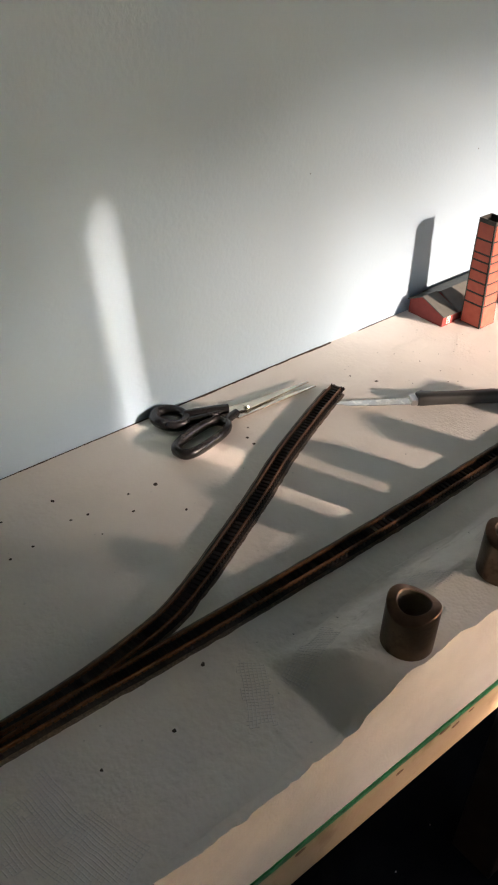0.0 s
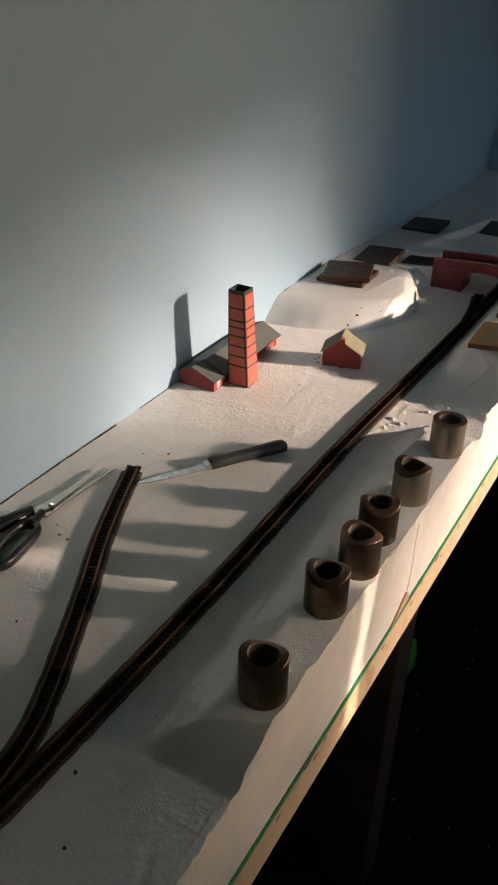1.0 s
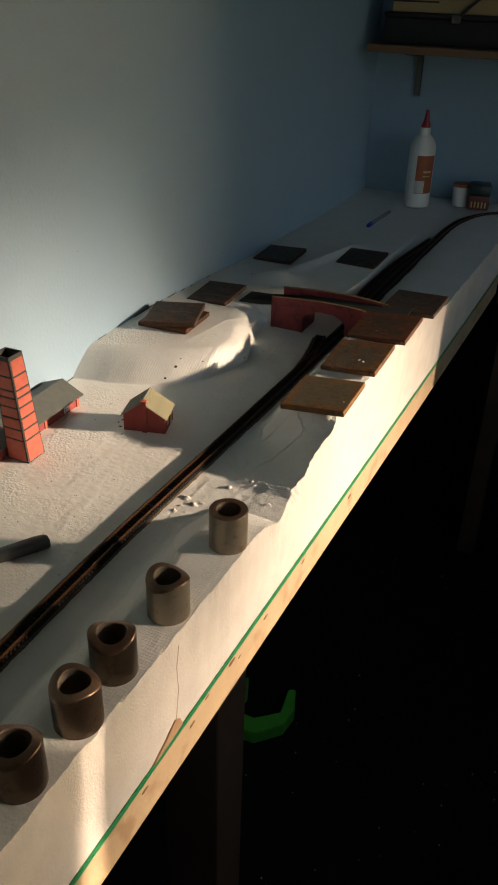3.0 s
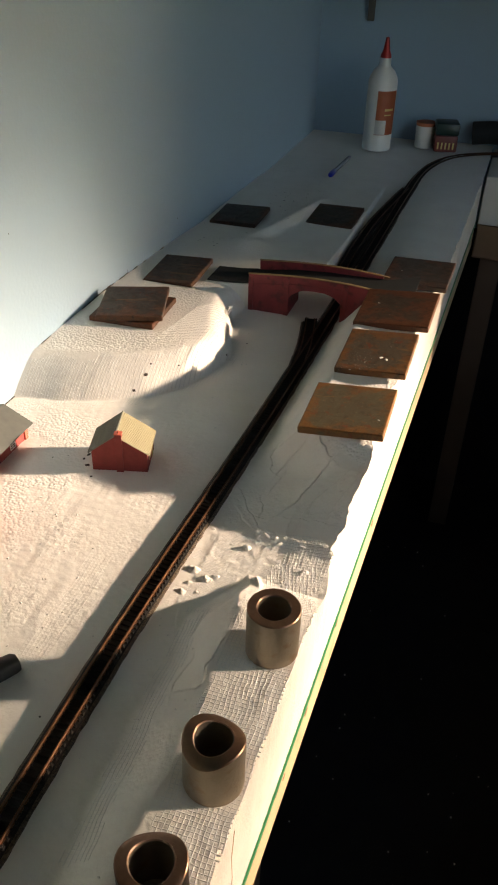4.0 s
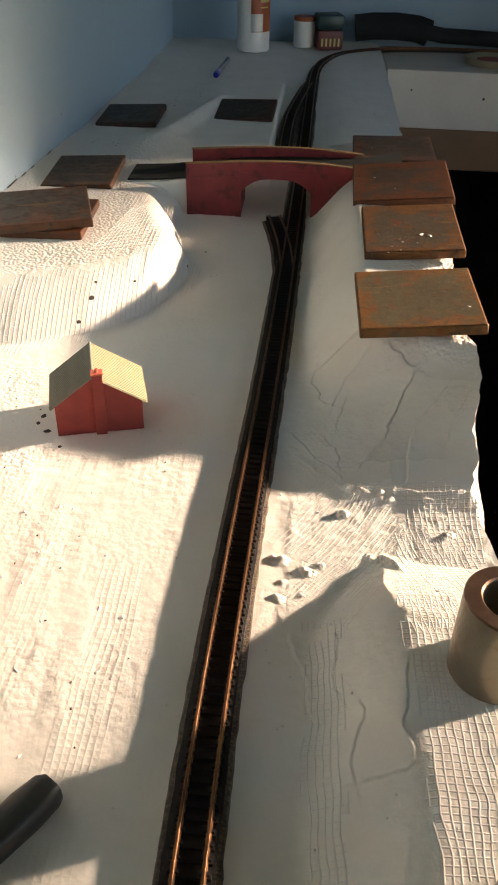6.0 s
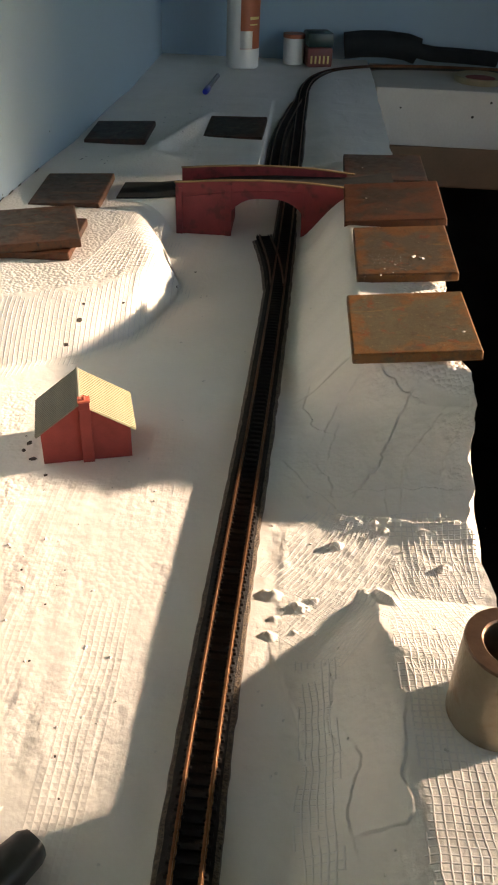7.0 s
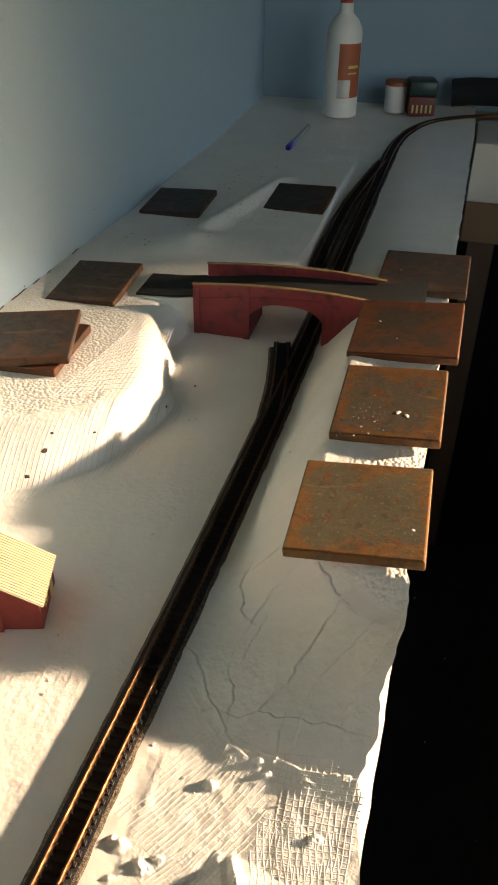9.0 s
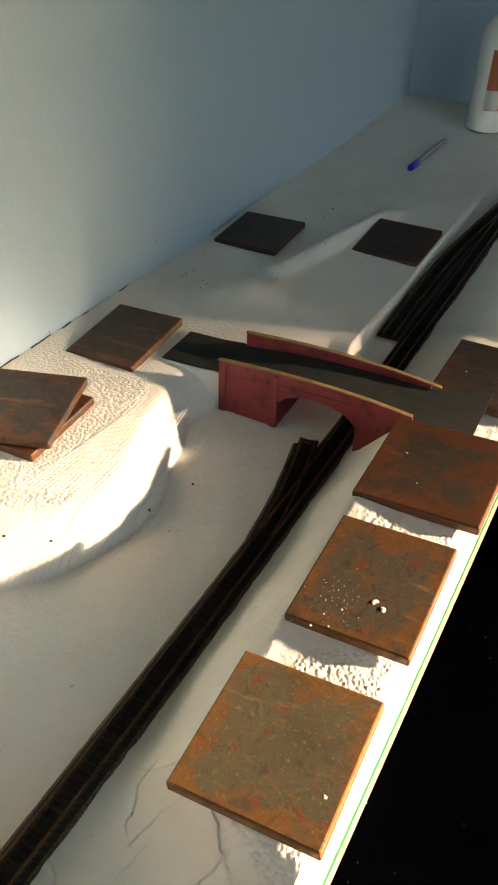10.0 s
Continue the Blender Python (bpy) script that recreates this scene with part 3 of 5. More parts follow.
def ledge(x, y, side, high, pts):
    """A skin of plaster that ends in a thin broken edge along the line, and thins out away from it."""
    far = np.full(x.shape, 1.0)
    sign = np.ones(x.shape)
    for (xa, ya), (xb, yb) in zip(pts, pts[1:]):
        dx, dy = xb - xa, yb - ya
        u = np.clip(((x - xa) * dx + (y - ya) * dy) / (dx * dx + dy * dy), 0, 1)
        d = np.hypot(x - xa - u * dx, y - ya - u * dy)
        nearer = d < far
        sign = np.where(nearer, np.sign(dx * (y - ya) - dy * (x - xa)), sign)
        far = np.where(nearer, d, far)
    s = -far * sign * side
    ends = np.minimum(np.hypot(x - pts[0][0], y - pts[0][1]), np.hypot(x - pts[-1][0], y - pts[-1][1]))
    skin = 1.25 * ss(-0.0002, 0.00025, s) * np.exp(-np.maximum(s, 0) / 0.0045) - 0.22 * np.exp(-((s + 0.0005) / 0.0004) ** 2)
    return high * skin * (0.3 + 0.7 * ss(0.0, 0.004, ends))


BLOBS = [(0.2896, 0.5317, 0.0032), (0.2955, 0.5275, 0.0024), (0.2732, 0.5187, 0.0038), (0.3130, 0.5275, 0.0028), (0.3218, 0.5055, 0.0030), (0.2447, 0.4855, 0.0050), (0.2565, 0.4797, 0.0034), (0.2625, 0.4840, 0.0026), (0.2463, 0.4720, 0.0038), (0.2446, 0.4646, 0.0034), (0.2550, 0.4655, 0.0020), (0.1890, 0.4470, 0.0024)]


def crest(x):
    """How far the wall-side hill's foot lies along the board."""
    foot = [interp(x + d, [-0.05, 0, 0.055, 0.087, 0.121, 0.153, 0.163, 0.2], [0.634, 0.645, 0.657, 0.673, 0.690, 0.724, 0.769, 0.8]) for d in (-0.012, 0, 0.012)]
    return sum(foot) / 3


def flank(y):
    """The hill's foot on the side of the track."""
    return interp(y, [0.70, 0.72, 0.746, 0.794, 0.848, 0.88, 0.91, 0.96, 1.0], [0.150, 0.161, 0.167, 0.163, 0.146, 0.138, 0.138, 0.150, 0.19])


def height(x, y):
    x, y = np.asarray(x, float), np.asarray(y, float)
    wob = lump(x, y, 0.03, 1) * 0.006
    # front bank under the bushings
    back = 0.018 * ss(0.440, 0.490, y)
    edge = ss(0.256 + wob * 0.6 + back, 0.297 + wob * 0.5 + back, x)
    fall = interp(y, [0.442, 0.454, 0.476, 0.487, 0.497], [0.0205, 0.0180, 0.0085, 0.0030, 0.0010])
    z = np.minimum(0.0205 * edge * (0.6 * np.clip((y - 0.006) / (0.030 + 0.45 * (x - 0.295)), 0, 1) + 0.4 * ss(0.0, 1.0, (y - 0.006) / (0.030 + 0.45 * (x - 0.295)))), fall) * (1 - ss(0.490, 0.500, y))
    # the pointed tongue of plaster at the end of the bank
    tongue = np.abs((y - 0.486) + 1.51 * (x - 0.292)) / 1.81
    z = z + 0.0034 * np.exp(-(tongue / 0.0020) ** 2) * ss(0.2885, 0.2925, x) * (1 - ss(0.2935, 0.2985, x))
    # saddle and the plaster slope up to the plates
    along = y + 0.62 * np.clip(x - 0.297, 0, 0.06) * ss(0.56, 0.59, y)
    top = interp(along, [0.47, 0.52, 0.620, 0.69, 0.73, 0.86, 0.89, 0.96, 1.03, 1.12, 1.5], [0.005, 0.008, 0.042, 0.043, 0.046, 0.047, 0.040, 0.036, 0.035, 0.010, 0.004])
    wide = 0.290 + 0.085 * ss(0.44, 0.48, y) * (1 - ss(0.60, 0.645, y))
    top = top * (1 + 0.15 * ss(0.50, 0.55, y) * (1 - ss(0.58, 0.62, along)))
    z = np.maximum(z, top * ss(0.44, 0.49, y) * ss(0.246 + wob * 0.6, wide + wob * 0.6, x))
    # hill against the wall
    g1, g2 = np.clip((y - crest(x) + wob * 0.4) / 0.046, -1, 1), np.clip((flank(y) - x + wob * 0.3) / 0.028, -1, 1)
    g = np.clip(1 - np.hypot(1 - g1, 1 - g2), 0, 1)
    crown = interp(y, [0.7, 0.74, 0.78, 0.83, 0.88, 0.91, 0.96, 1.05, 1.14, 1.28, 1.40, 1.46], [0.0285, 0.0290, 0.0290, 0.0295, 0.027, 0.025, 0.023, 0.018, 0.011, 0.008, 0.004, 0.0])
    east = np.clip((1 - g2) / (1e-6 + np.hypot(1 - g1, 1 - g2)), 0, 1)
    hill = crown * (1 - (1 - g) ** (1.55 + 0.65 * east)) ** (1 - 0.2 * east) * (1 - ss(0.985, 1.02, y))
    hill = hill + crown * ss(0.985, 1.02, y) * (1 - ss(0.2085, 0.2115, x))
    hill += 0.012 * np.exp(-(((x - 0.098) / 0.030) ** 2 + ((y - 1.05) / 0.030) ** 2))
    hill += 0.0085 * np.exp(-(((x - 0.112 - 0.22 * (y - 1.18)) / 0.012) ** 2)) * ss(1.08, 1.12, y) * (1 - ss(1.28, 1.34, y))
    z = np.maximum(z, hill)
    z = z + lump(x, y, 0.05, 2) * 0.00025 + lump(x, y * 0.3, 0.006, 3) * 0.00012 + lump(x, y, 0.004, 4) * 0.00010
    worked = ss(-0.2, 0.5, lump(x, y, 0.045, 23))
    worked = worked * (1 - 0.8 * ss(0.245, 0.26, x) * ss(0.40, 0.44, y)) * (1 + 0.2 * (1 - ss(-0.02, 0.06, y))) * (0.45 + 0.55 * ss(0.23, 0.25, x))
    z = z + worked * (lump(x * 1.6, y * 0.7, 0.010, 24) * 0.0003 + np.maximum(0, lump(x, y, 0.0045, 25)) * 0.00028)
    z = z + 0.00022 * ss(0.1, 0.6, lump(x * 1.0, y * 0.15, 0.010, 27)) * ss(0.1, 0.14, x) * (1 - ss(0.20, 0.21, x))
    # plaster smears and crumbs beside the track
    rough = ss(0.245, 0.26, x) * ss(0.415, 0.44, y) * (1 - ss(0.515, 0.535, y))
    z = z + rough * (lump(x, y, 0.0035, 15) * 0.00012 + lump(x * 1.5, y, 0.008, 26) * 0.00012)
    # torn skins of plaster on the slope below the plates and along the bank
    wx, wy = x + lump(x, y, 0.010, 17) * 0.0011 + lump(x, y, 0.0028, 33) * 0.0005, y + lump(x, y, 0.010, 18) * 0.0011 + lump(x, y, 0.0028, 34) * 0.0005
    z, wx, wy = np.atleast_1d(z), np.atleast_1d(wx), np.atleast_1d(wy)
    for side, high, pts in LEDGES:
        px, py = [p[0] for p in pts], [p[1] for p in pts]
        near = (wx > min(px) - 0.02) & (wx < max(px) + 0.02) & (wy > min(py) - 0.02) & (wy < max(py) + 0.02)
        if near.any():
            z[near] += ledge(wx[near], wy[near], side, high, pts)
    z, wx, wy = z.reshape(x.shape), wx.reshape(x.shape), wy.reshape(x.shape)
    # ragged lip along the cut edge of the slope
    lip = ss(0.0045, 0.0, front(y) - x + lump(x, y, 0.005, 20) * 0.002) * ss(0.51, 0.54, y) * (1 - ss(0.62, 0.64, y))
    z = z + lip * 0.0004
    # a few lumps of plaster
    for lx, ly, r in BLOBS:
        d = np.hypot(wx - lx, (wy - ly) * 1.25) + lump(x, y, 0.0022, 22) * 0.0012 + lump(x, y, 0.005, 36) * 0.0012
        z = z + (0.45 * r + 0.0008 * lump(x, y, 0.002, 28)) * ss(r * 1.15, r * 0.25, d)
    return z


def build_terrain(parent):
    xs = np.r_[np.arange(0, 0.24, 0.0016), np.arange(0.24, 0.255, 0.0007), np.linspace(0.255, XF, 175)]
    ys = np.r_[np.arange(Y0, -0.05, 0.0020), np.arange(-0.05, 0.35, 0.0014), np.arange(0.35, 0.64, 0.0005), np.arange(0.64, 0.98, 0.0014), np.arange(0.98, Y1 + 1e-6, 0.0020)]
    X, Y = np.meshgrid(xs, ys, indexing="ij")
    X2 = X + (front(Y) - XF) * np.clip((X - 0.20) / (XF - 0.20), 0, 1)
    X2 += (lump(X * 0, Y, 0.012, 7) * 0.0014 + lump(X * 0, Y, 0.004, 8) * 0.0008) * ss(0.325, XF, X)
    X2 += interp(Y, [0.49, 0.515, 0.531, 0.548, 0.568, 0.590, 0.605, 0.63], [0, -0.004, -0.0055, -0.001, -0.002, 0.001, 0.0025, 0]) * ss(0.322, XF, X)
    Z = height(X2, Y)
    nx, ny = X.shape
    co = np.stack([X2, Y, Z], -1).reshape(-1, 3)
    idx = np.arange(nx * ny).reshape(nx, ny)
    faces = np.stack([idx[:-1, :-1], idx[1:, :-1], idx[1:, 1:], idx[:-1, 1:]], -1).reshape(-1, 4)
    me = bpy.data.meshes.new("terrain")
    me.vertices.add(len(co))
    me.vertices.foreach_set("co", co.ravel())
    me.loops.add(faces.size)
    me.loops.foreach_set("vertex_index", faces.ravel().astype(np.int32))
    me.polygons.add(len(faces))
    me.polygons.foreach_set("loop_start", np.arange(0, faces.size, 4, dtype=np.int32))
    me.update(calc_edges=True)
    x, y = co[:, 0], co[:, 1]
    wob = lump(x, y, 0.02, 9) * 0.012
    g1 = (y - crest(x)) / 0.052
    g2 = (flank(y) - x) / 0.036
    g = np.minimum(g1, g2)
    # faint weave that shows through the paint on the flat
    net = 0.55 * ss(0.167, 0.170, x + wob * 0.2) * (1 - ss(0.186, 0.189, x + wob * 0.2)) * ss(0.25, 0.30, y) * (1 - ss(0.47, 0.50, y + wob))
    net = np.maximum(net, 0.3 * ss(0.130, 0.134, x + wob * 0.3) * (1 - ss(0.150, 0.154, x + wob * 0.3)) * ss(0.38, 0.42, y) * (1 - ss(0.51, 0.54, y + wob)))
    net = np.maximum(net, 0.3 * ss(0.2, 0.5, lump(x, y, 0.05, 10)) * (x < 0.2) * (y < 0.64) * (y > 0.25))
    bead = ss(0.8, 1.0, g + wob) * (y < 0.99) * 1.25
    bead = np.maximum(bead, 1.2 * (1 - ss(0.08, 0.19, x + wob)) * ss(0.95, 1.0, y) * (1 - ss(1.34, 1.39, y + wob)))
    bead = np.maximum(bead, 0.35 * ss(0.1, 0.5, lump(x, y, 0.04, 11)))
    bead = np.maximum(bead, 0.6 * ss(0.288, 0.296, x + wob) * ss(0.030, 0.045, y - 0.5 * (x - 0.297)) * (1 - ss(0.27, 0.32, y + wob * 2)))
    work = 0.5 * (1 - ss(0.0, 0.12, y)) * (0.5 + 0.5 * ss(-0.4, 0.4, lump(x, y, 0.03, 29)))
    work = np.maximum(work, 0.8 * ss(0.285, 0.30, x) * ss(0.53, 0.56, y) * ss(0.0, 0.5, lump(x, y, 0.02, 30)))
    work = np.maximum(work, 0.5 * ss(0.246, 0.25, x) * ss(0.43, 0.45, y) * (1 - ss(0.52, 0.54, y)))
    bead = np.maximum(bead, 0.9 * (1 - ss(0.09, 0.13, x + wob)) * ss(0.36, 0.42, y) * (1 - ss(0.62, 0.66, y)) * ss(-0.5, 0.3, lump(x, y, 0.02, 31)))
    work = np.maximum(work, 0.35 * ss(-0.3, 0.5, lump(x, y, 0.04, 35)) * (y < 1.5))
    shelf = ss(0.298, 0.303, x + wob * 0.3) * ss(-0.002, 0.004, y + 0.62 * (x - 0.297) - 0.632 + wob * 0.3) * (1 - ss(0.84, 0.86, y))
    bead = np.maximum(bead, 1.5 * shelf)
    for name, values in (("net", net), ("bead", bead), ("work", work)):
        at = me.attributes.new(name, "FLOAT", "POINT")
        at.data.foreach_set("value", values.astype(np.float32))
    me.materials.append(PLASTER)
    me.shade_smooth()
    ob = new("terrain", me)
    ob.parent = parent
    ob["label"] = "white plaster ground over gauze"
    return X2[-1], Y[-1], Z[-1]


board = thing("baseboard", "white plastered foam railway baseboard with a pine edge strip", "model railway board")
ex, ey, ez = build_terrain(board)


def fascia(parent):
    """The cut foam front below the edge of the ground, slightly uneven."""
    bm = bmesh.new()
    zs = [1.0, 0.93, 0.75, 0.5, 0.25, 0.0]
    cols = []
    for x, y, z in list(zip(ex, ey, ez))[::3]:
        if y > L_Y:
            break
        col = []
        for k in zs:
            zb = STRIP_Z
            zz = zb + (z - zb) * k
            dx = ss(-0.1, 0.6, k) * 0.0012 * noise.noise(Vector((y * 60, zz * 60, 1.0))) + 0.0003 * noise.noise(Vector((y * 260, zz * 260, 5.0)))
            col.append(bm.verts.new((x if k == 1.0 else float(front(y)) + dx, y, zz)))
        cols.append(col)
    for a, b in zip(cols, cols[1:]):
        for k in range(len(zs) - 1):
            bm.faces.new((a[k], a[k + 1], b[k + 1], b[k]))
    bmesh.ops.recalc_face_normals(bm, faces=bm.faces)
    part("foam_front", bm, FOAM, parent, "white painted cut foam front", smooth=True)


fascia(board)
part("foam_core", boxed(0.002, 0.318, Y0, Y1, -0.098, -0.008), FOAM, board)
EDGE_Y = [Y0, -0.4, -0.08, 0.2, 0.5, 0.9, 1.3, L_Y]


def edging(lo, hi, z0, z1, bevel=0.0):
    """A strip that follows the front edge; lo and hi: its back and face from that edge."""
    return prism([(float(front(y)) + lo, y) for y in EDGE_Y] + [(float(front(y)) + hi, y) for y in EDGE_Y[::-1]], "z", z0, z1, bevel)


part("green_strip", edging(-0.004, 0.0012, STRIP_Z - 0.0046, STRIP_Z + 0.0006), GREEN, board, "thin green edge strip")
timber = part("timber_edge", edging(-0.025, -0.0002, TIMBER_Z, STRIP_Z - 0.0048, 0.0015), PINE, board, "knotty pine edge strip")
for ky, kz, kr in ((-0.02, -0.092, 0.003), (0.07, -0.097, 0.0025), (0.115, -0.090, 0.004), (0.128, -0.096, 0.003), (0.145, -0.093, 0.002), (0.26, -0.095, 0.003), (0.33, -0.098, 0.003), (0.355, -0.091, 0.0025), (0.40, -0.092, 0.0042), (0.415, -0.099, 0.002), (0.47, -0.097, 0.003), (0.56, -0.095, 0.003), (0.70, -0.098, 0.004)):
    knot = part("knot", lathe([(kr, -0.001), (kr * 0.95, 0.0003), (kr * 0.5, 0.0005), (0, 0.0003)], 14), KNOT, timber, "dark resinous knot", smooth=True)
    knot.matrix_world = pose(float(front(ky)) - 0.0003, ky, kz, 0, 90, 0) @ Matrix.Diagonal((0.6, 1.6, 1, 1))
TF = float(front(0.28))
torn = prism([(0.270, STRIP_Z + 0.0008), (0.314, STRIP_Z + 0.0008), (0.310, -0.069), (0.303, -0.064), (0.297, -0.067), (0.288, -0.072)], "x", TF - 0.001, TF + 0.0016)
part("torn_patch", torn, KNOT2, board, "bare brown patch torn from the foam front")
part("split", sweep([(TF + 0.0012, 0.311, 0.007), (TF + 0.0013, 0.307, -0.012), (TF + 0.0013, 0.309, -0.036), (TF + 0.0014, 0.304, -0.066)], round_profile(0.00022, 6)), PINE, board, "thin split in the foam front")
part("board_panel", boxed(0.002, 0.296, Y0, Y1, -0.104, -0.0985), LEGWOOD, board)

side = thing("side_board", "white foam board turning the corner of the room", "model railway board")
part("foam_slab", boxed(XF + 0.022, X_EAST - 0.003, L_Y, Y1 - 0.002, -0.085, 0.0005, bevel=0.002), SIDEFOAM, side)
part("timber_edge", boxed(XF + 0.022, X_EAST - 0.003, L_Y + 0.004, L_Y + 0.03, -0.15, -0.0855, bevel=0.003), SHELFWOOD, side, "brown timber apron")


def post(x, y, w, top):
    leg = thing("table_leg", "square brown timber leg under the board", "table leg", pose(x, y, FLOOR_Z), group="table legs")
    part("post", boxed(-w / 2, w / 2, -w / 2, w / 2, 0, top - FLOOR_Z, bevel=0.002), LEGWOOD, leg)


post(0.268, 0.478, 0.068, -0.129)
post(0.40, 1.62, 0.04, -0.151)
post(0.272, -0.6, 0.05, -0.129)


# ---- gauze ----
def weave(name, label, patches, parent):
    """Plaster gauze, thread by thread. A patch: middle, half sizes, turn, pitch, thread radius, lift, how strong the cross threads are, how far threads wander, and where it shows."""
    verts, faces, base = [], [], 0
    for cx, cy, hx, hy, turn, pitch, rad, lift, cross, wander, shows in patches:
        c, s = math.cos(radians(turn)), math.sin(radians(turn))
        step = min(0.0012, pitch * 0.4)
        for axis in (0, 1):
            ha, hb = (hx, hy) if axis == 0 else (hy, hx)
            r = 1.45 * rad if axis == 0 else 1.45 * rad * (0.6 + 0.4 * cross)
            v = np.arange(-hb, hb + step, step)
            for k, u in enumerate(np.arange(-ha, ha + pitch * 0.5, pitch)):
                u = u + np.full_like(v, 0.16 * pitch * math.sin(k * 12.9 + 5 * axis))
                a, b = (u, v) if axis == 0 else (v, u)
                x, y = cx + a * c - b * s, cy + a * s + b * c
                x, y = x + (lump(x, y, 0.02, 41) * 0.0012 + lump(x, y, 0.006, 42) * 0.0004) * wander, y + (lump(x, y, 0.02, 43) * 0.0012 + lump(x, y, 0.006, 44) * 0.0004) * wander
                out = np.maximum(np.abs(a) / hx, np.abs(b) / hy) + 0.25 * lump(x, y, 0.008, 45)
                bury = lump(x, y, 0.013, 46) * 0.5 + lump(x, y, 0.004, 47 + axis) * 0.5
                keep = (out < 0.97) & (x > 0.001) & (x < front(y) + 0.0015) & (bury > -0.65) & shows(x, y)
                z = height(x, y) - 0.00003 + lift * (0.5 + 0.5 * bury) + 0.00005 * bury + 0.00005 * lump(x, y, 0.0016, 51) - (1 - cross) * axis * rad * 0.45
                # threads hang free past the front edge
                z = np.where(x > front(y) - 0.001, height(np.minimum(x, front(y) - 0.001), y) + lift * 0.5, z)
                tx, ty = np.gradient(x), np.gradient(y)
                n = np.hypot(tx, ty) + 1e-9
                sx, sy = ty / n * r, -tx / n * r
                ring = np.stack([np.stack([x + sx * k, y + sy * k, z + r * h], 1) for k, h in ((1, -0.3), (0.62, 0.24), (0, 0.40), (-0.62, 0.24), (-1, -0.3))], 1)
                verts.append(ring.reshape(-1, 3))
                run = np.flatnonzero(keep[:-1] & keep[1:]) * 5 + base
                for q in range(4):
                    faces.append(np.stack([run + q, run + q + 1, run + 6 + q, run + 5 + q], 1))
                base += len(x) * 5
    co, fs = np.concatenate(verts), np.concatenate(faces)
    used = np.unique(fs)
    again = np.full(len(co), -1)
    again[used] = np.arange(len(used))
    me = bpy.data.meshes.new(name)
    me.from_pydata(co[used].tolist(), [], again[fs].tolist())
    me.materials.append(THREAD)
    me.shade_smooth()
    ob = new(name, me)
    ob.parent = parent
    ob["label"] = label
    return tagged(ob, kind="stuff")


def anywhere(x, y):
    return np.ones(x.shape, bool)


def on_hill(x, y):
    g = np.minimum((y - crest(x)) / 0.042, (flank(y) - x) / 0.040)
    return (g > -0.33 + 0.25 * lump(x, y, 0.02, 48)) & (g < 0.98 + 0.2 * lump(x, y, 0.01, 49))


def on_bank(x, y):
    return x > interp(y, [0.26, 0.365, 0.389, 0.402, 0.424, 0.435, 0.467, 0.49], [0.302, 0.294, 0.2955, 0.2945, 0.2935, 0.2895, 0.2925, 0.296]) + 0.0015 * lump(x, y, 0.006, 50)


weave("bank_gauze", "white plastered gauze over the front bank", [
    (0.318, 0.350, 0.028, 0.125, 1.0, 0.0027, 0.00036, -0.00006, 0.9, 1.0, on_bank),
    (0.314, 0.470, 0.026, 0.040, 14.0, 0.0026, 0.00034, -0.00006, 0.9, 1.0, on_bank),
    (0.3185, 0.512, 0.0195, 0.026, 0.0, 0.0026, 0.00032, -0.00008, 1.0, 1.0, anywhere),
    (0.2740, 0.5060, 0.030, 0.026, -32.0, 0.0024, 0.00030, -0.00008, 0.75, 1.0, anywhere),
    (0.2790, 0.5340, 0.012, 0.009, -20.0, 0.0024, 0.00030, -0.00004, 0.9, 1.0, anywhere),
    (0.2700, 0.4690, 0.017, 0.018, -38.0, 0.0018, 0.00022, 0.0, 0.8, 1.0, anywhere),
    (0.2645, 0.3600, 0.0075, 0.090, 1.0, 0.0024, 0.00032, -0.00002, 0.55, 1.0, anywhere),
    (0.2730, -0.0110, 0.024, 0.009, -34.0, 0.0022, 0.00030, 0.00010, 1.0, 1.0, anywhere),
    (0.262, -0.155, 0.020, 0.024, 8.0, 0.0022, 0.00026, 0.00008, 1.0, 1.0, anywhere),
    (0.298, -0.138, 0.020, 0.022, 15.0, 0.0022, 0.00026, 0.00008, 1.0, 1.0, anywhere),
    (0.2790, 0.0300, 0.009, 0.024, 15.0, 0.0022, 0.00030, 0.00010, 1.0, 1.0, anywhere),
    (0.2860, 0.1230, 0.013, 0.012, 5.0, 0.0022, 0.00030, 0.00010, 1.0, 1.0, anywhere),
    (0.285, 0.210, 0.010, 0.030, 8.0, 0.0024, 0.00028, 0.0, 0.8, 1.0, anywhere),
], board)
weave("hill_gauze", "white gauze threads over the hill", [
    (0.085, 0.760, 0.085, 0.125, 0.0, 0.0028, 0.00030, 0.00004, 0.30, 0.3, on_hill),
], board)


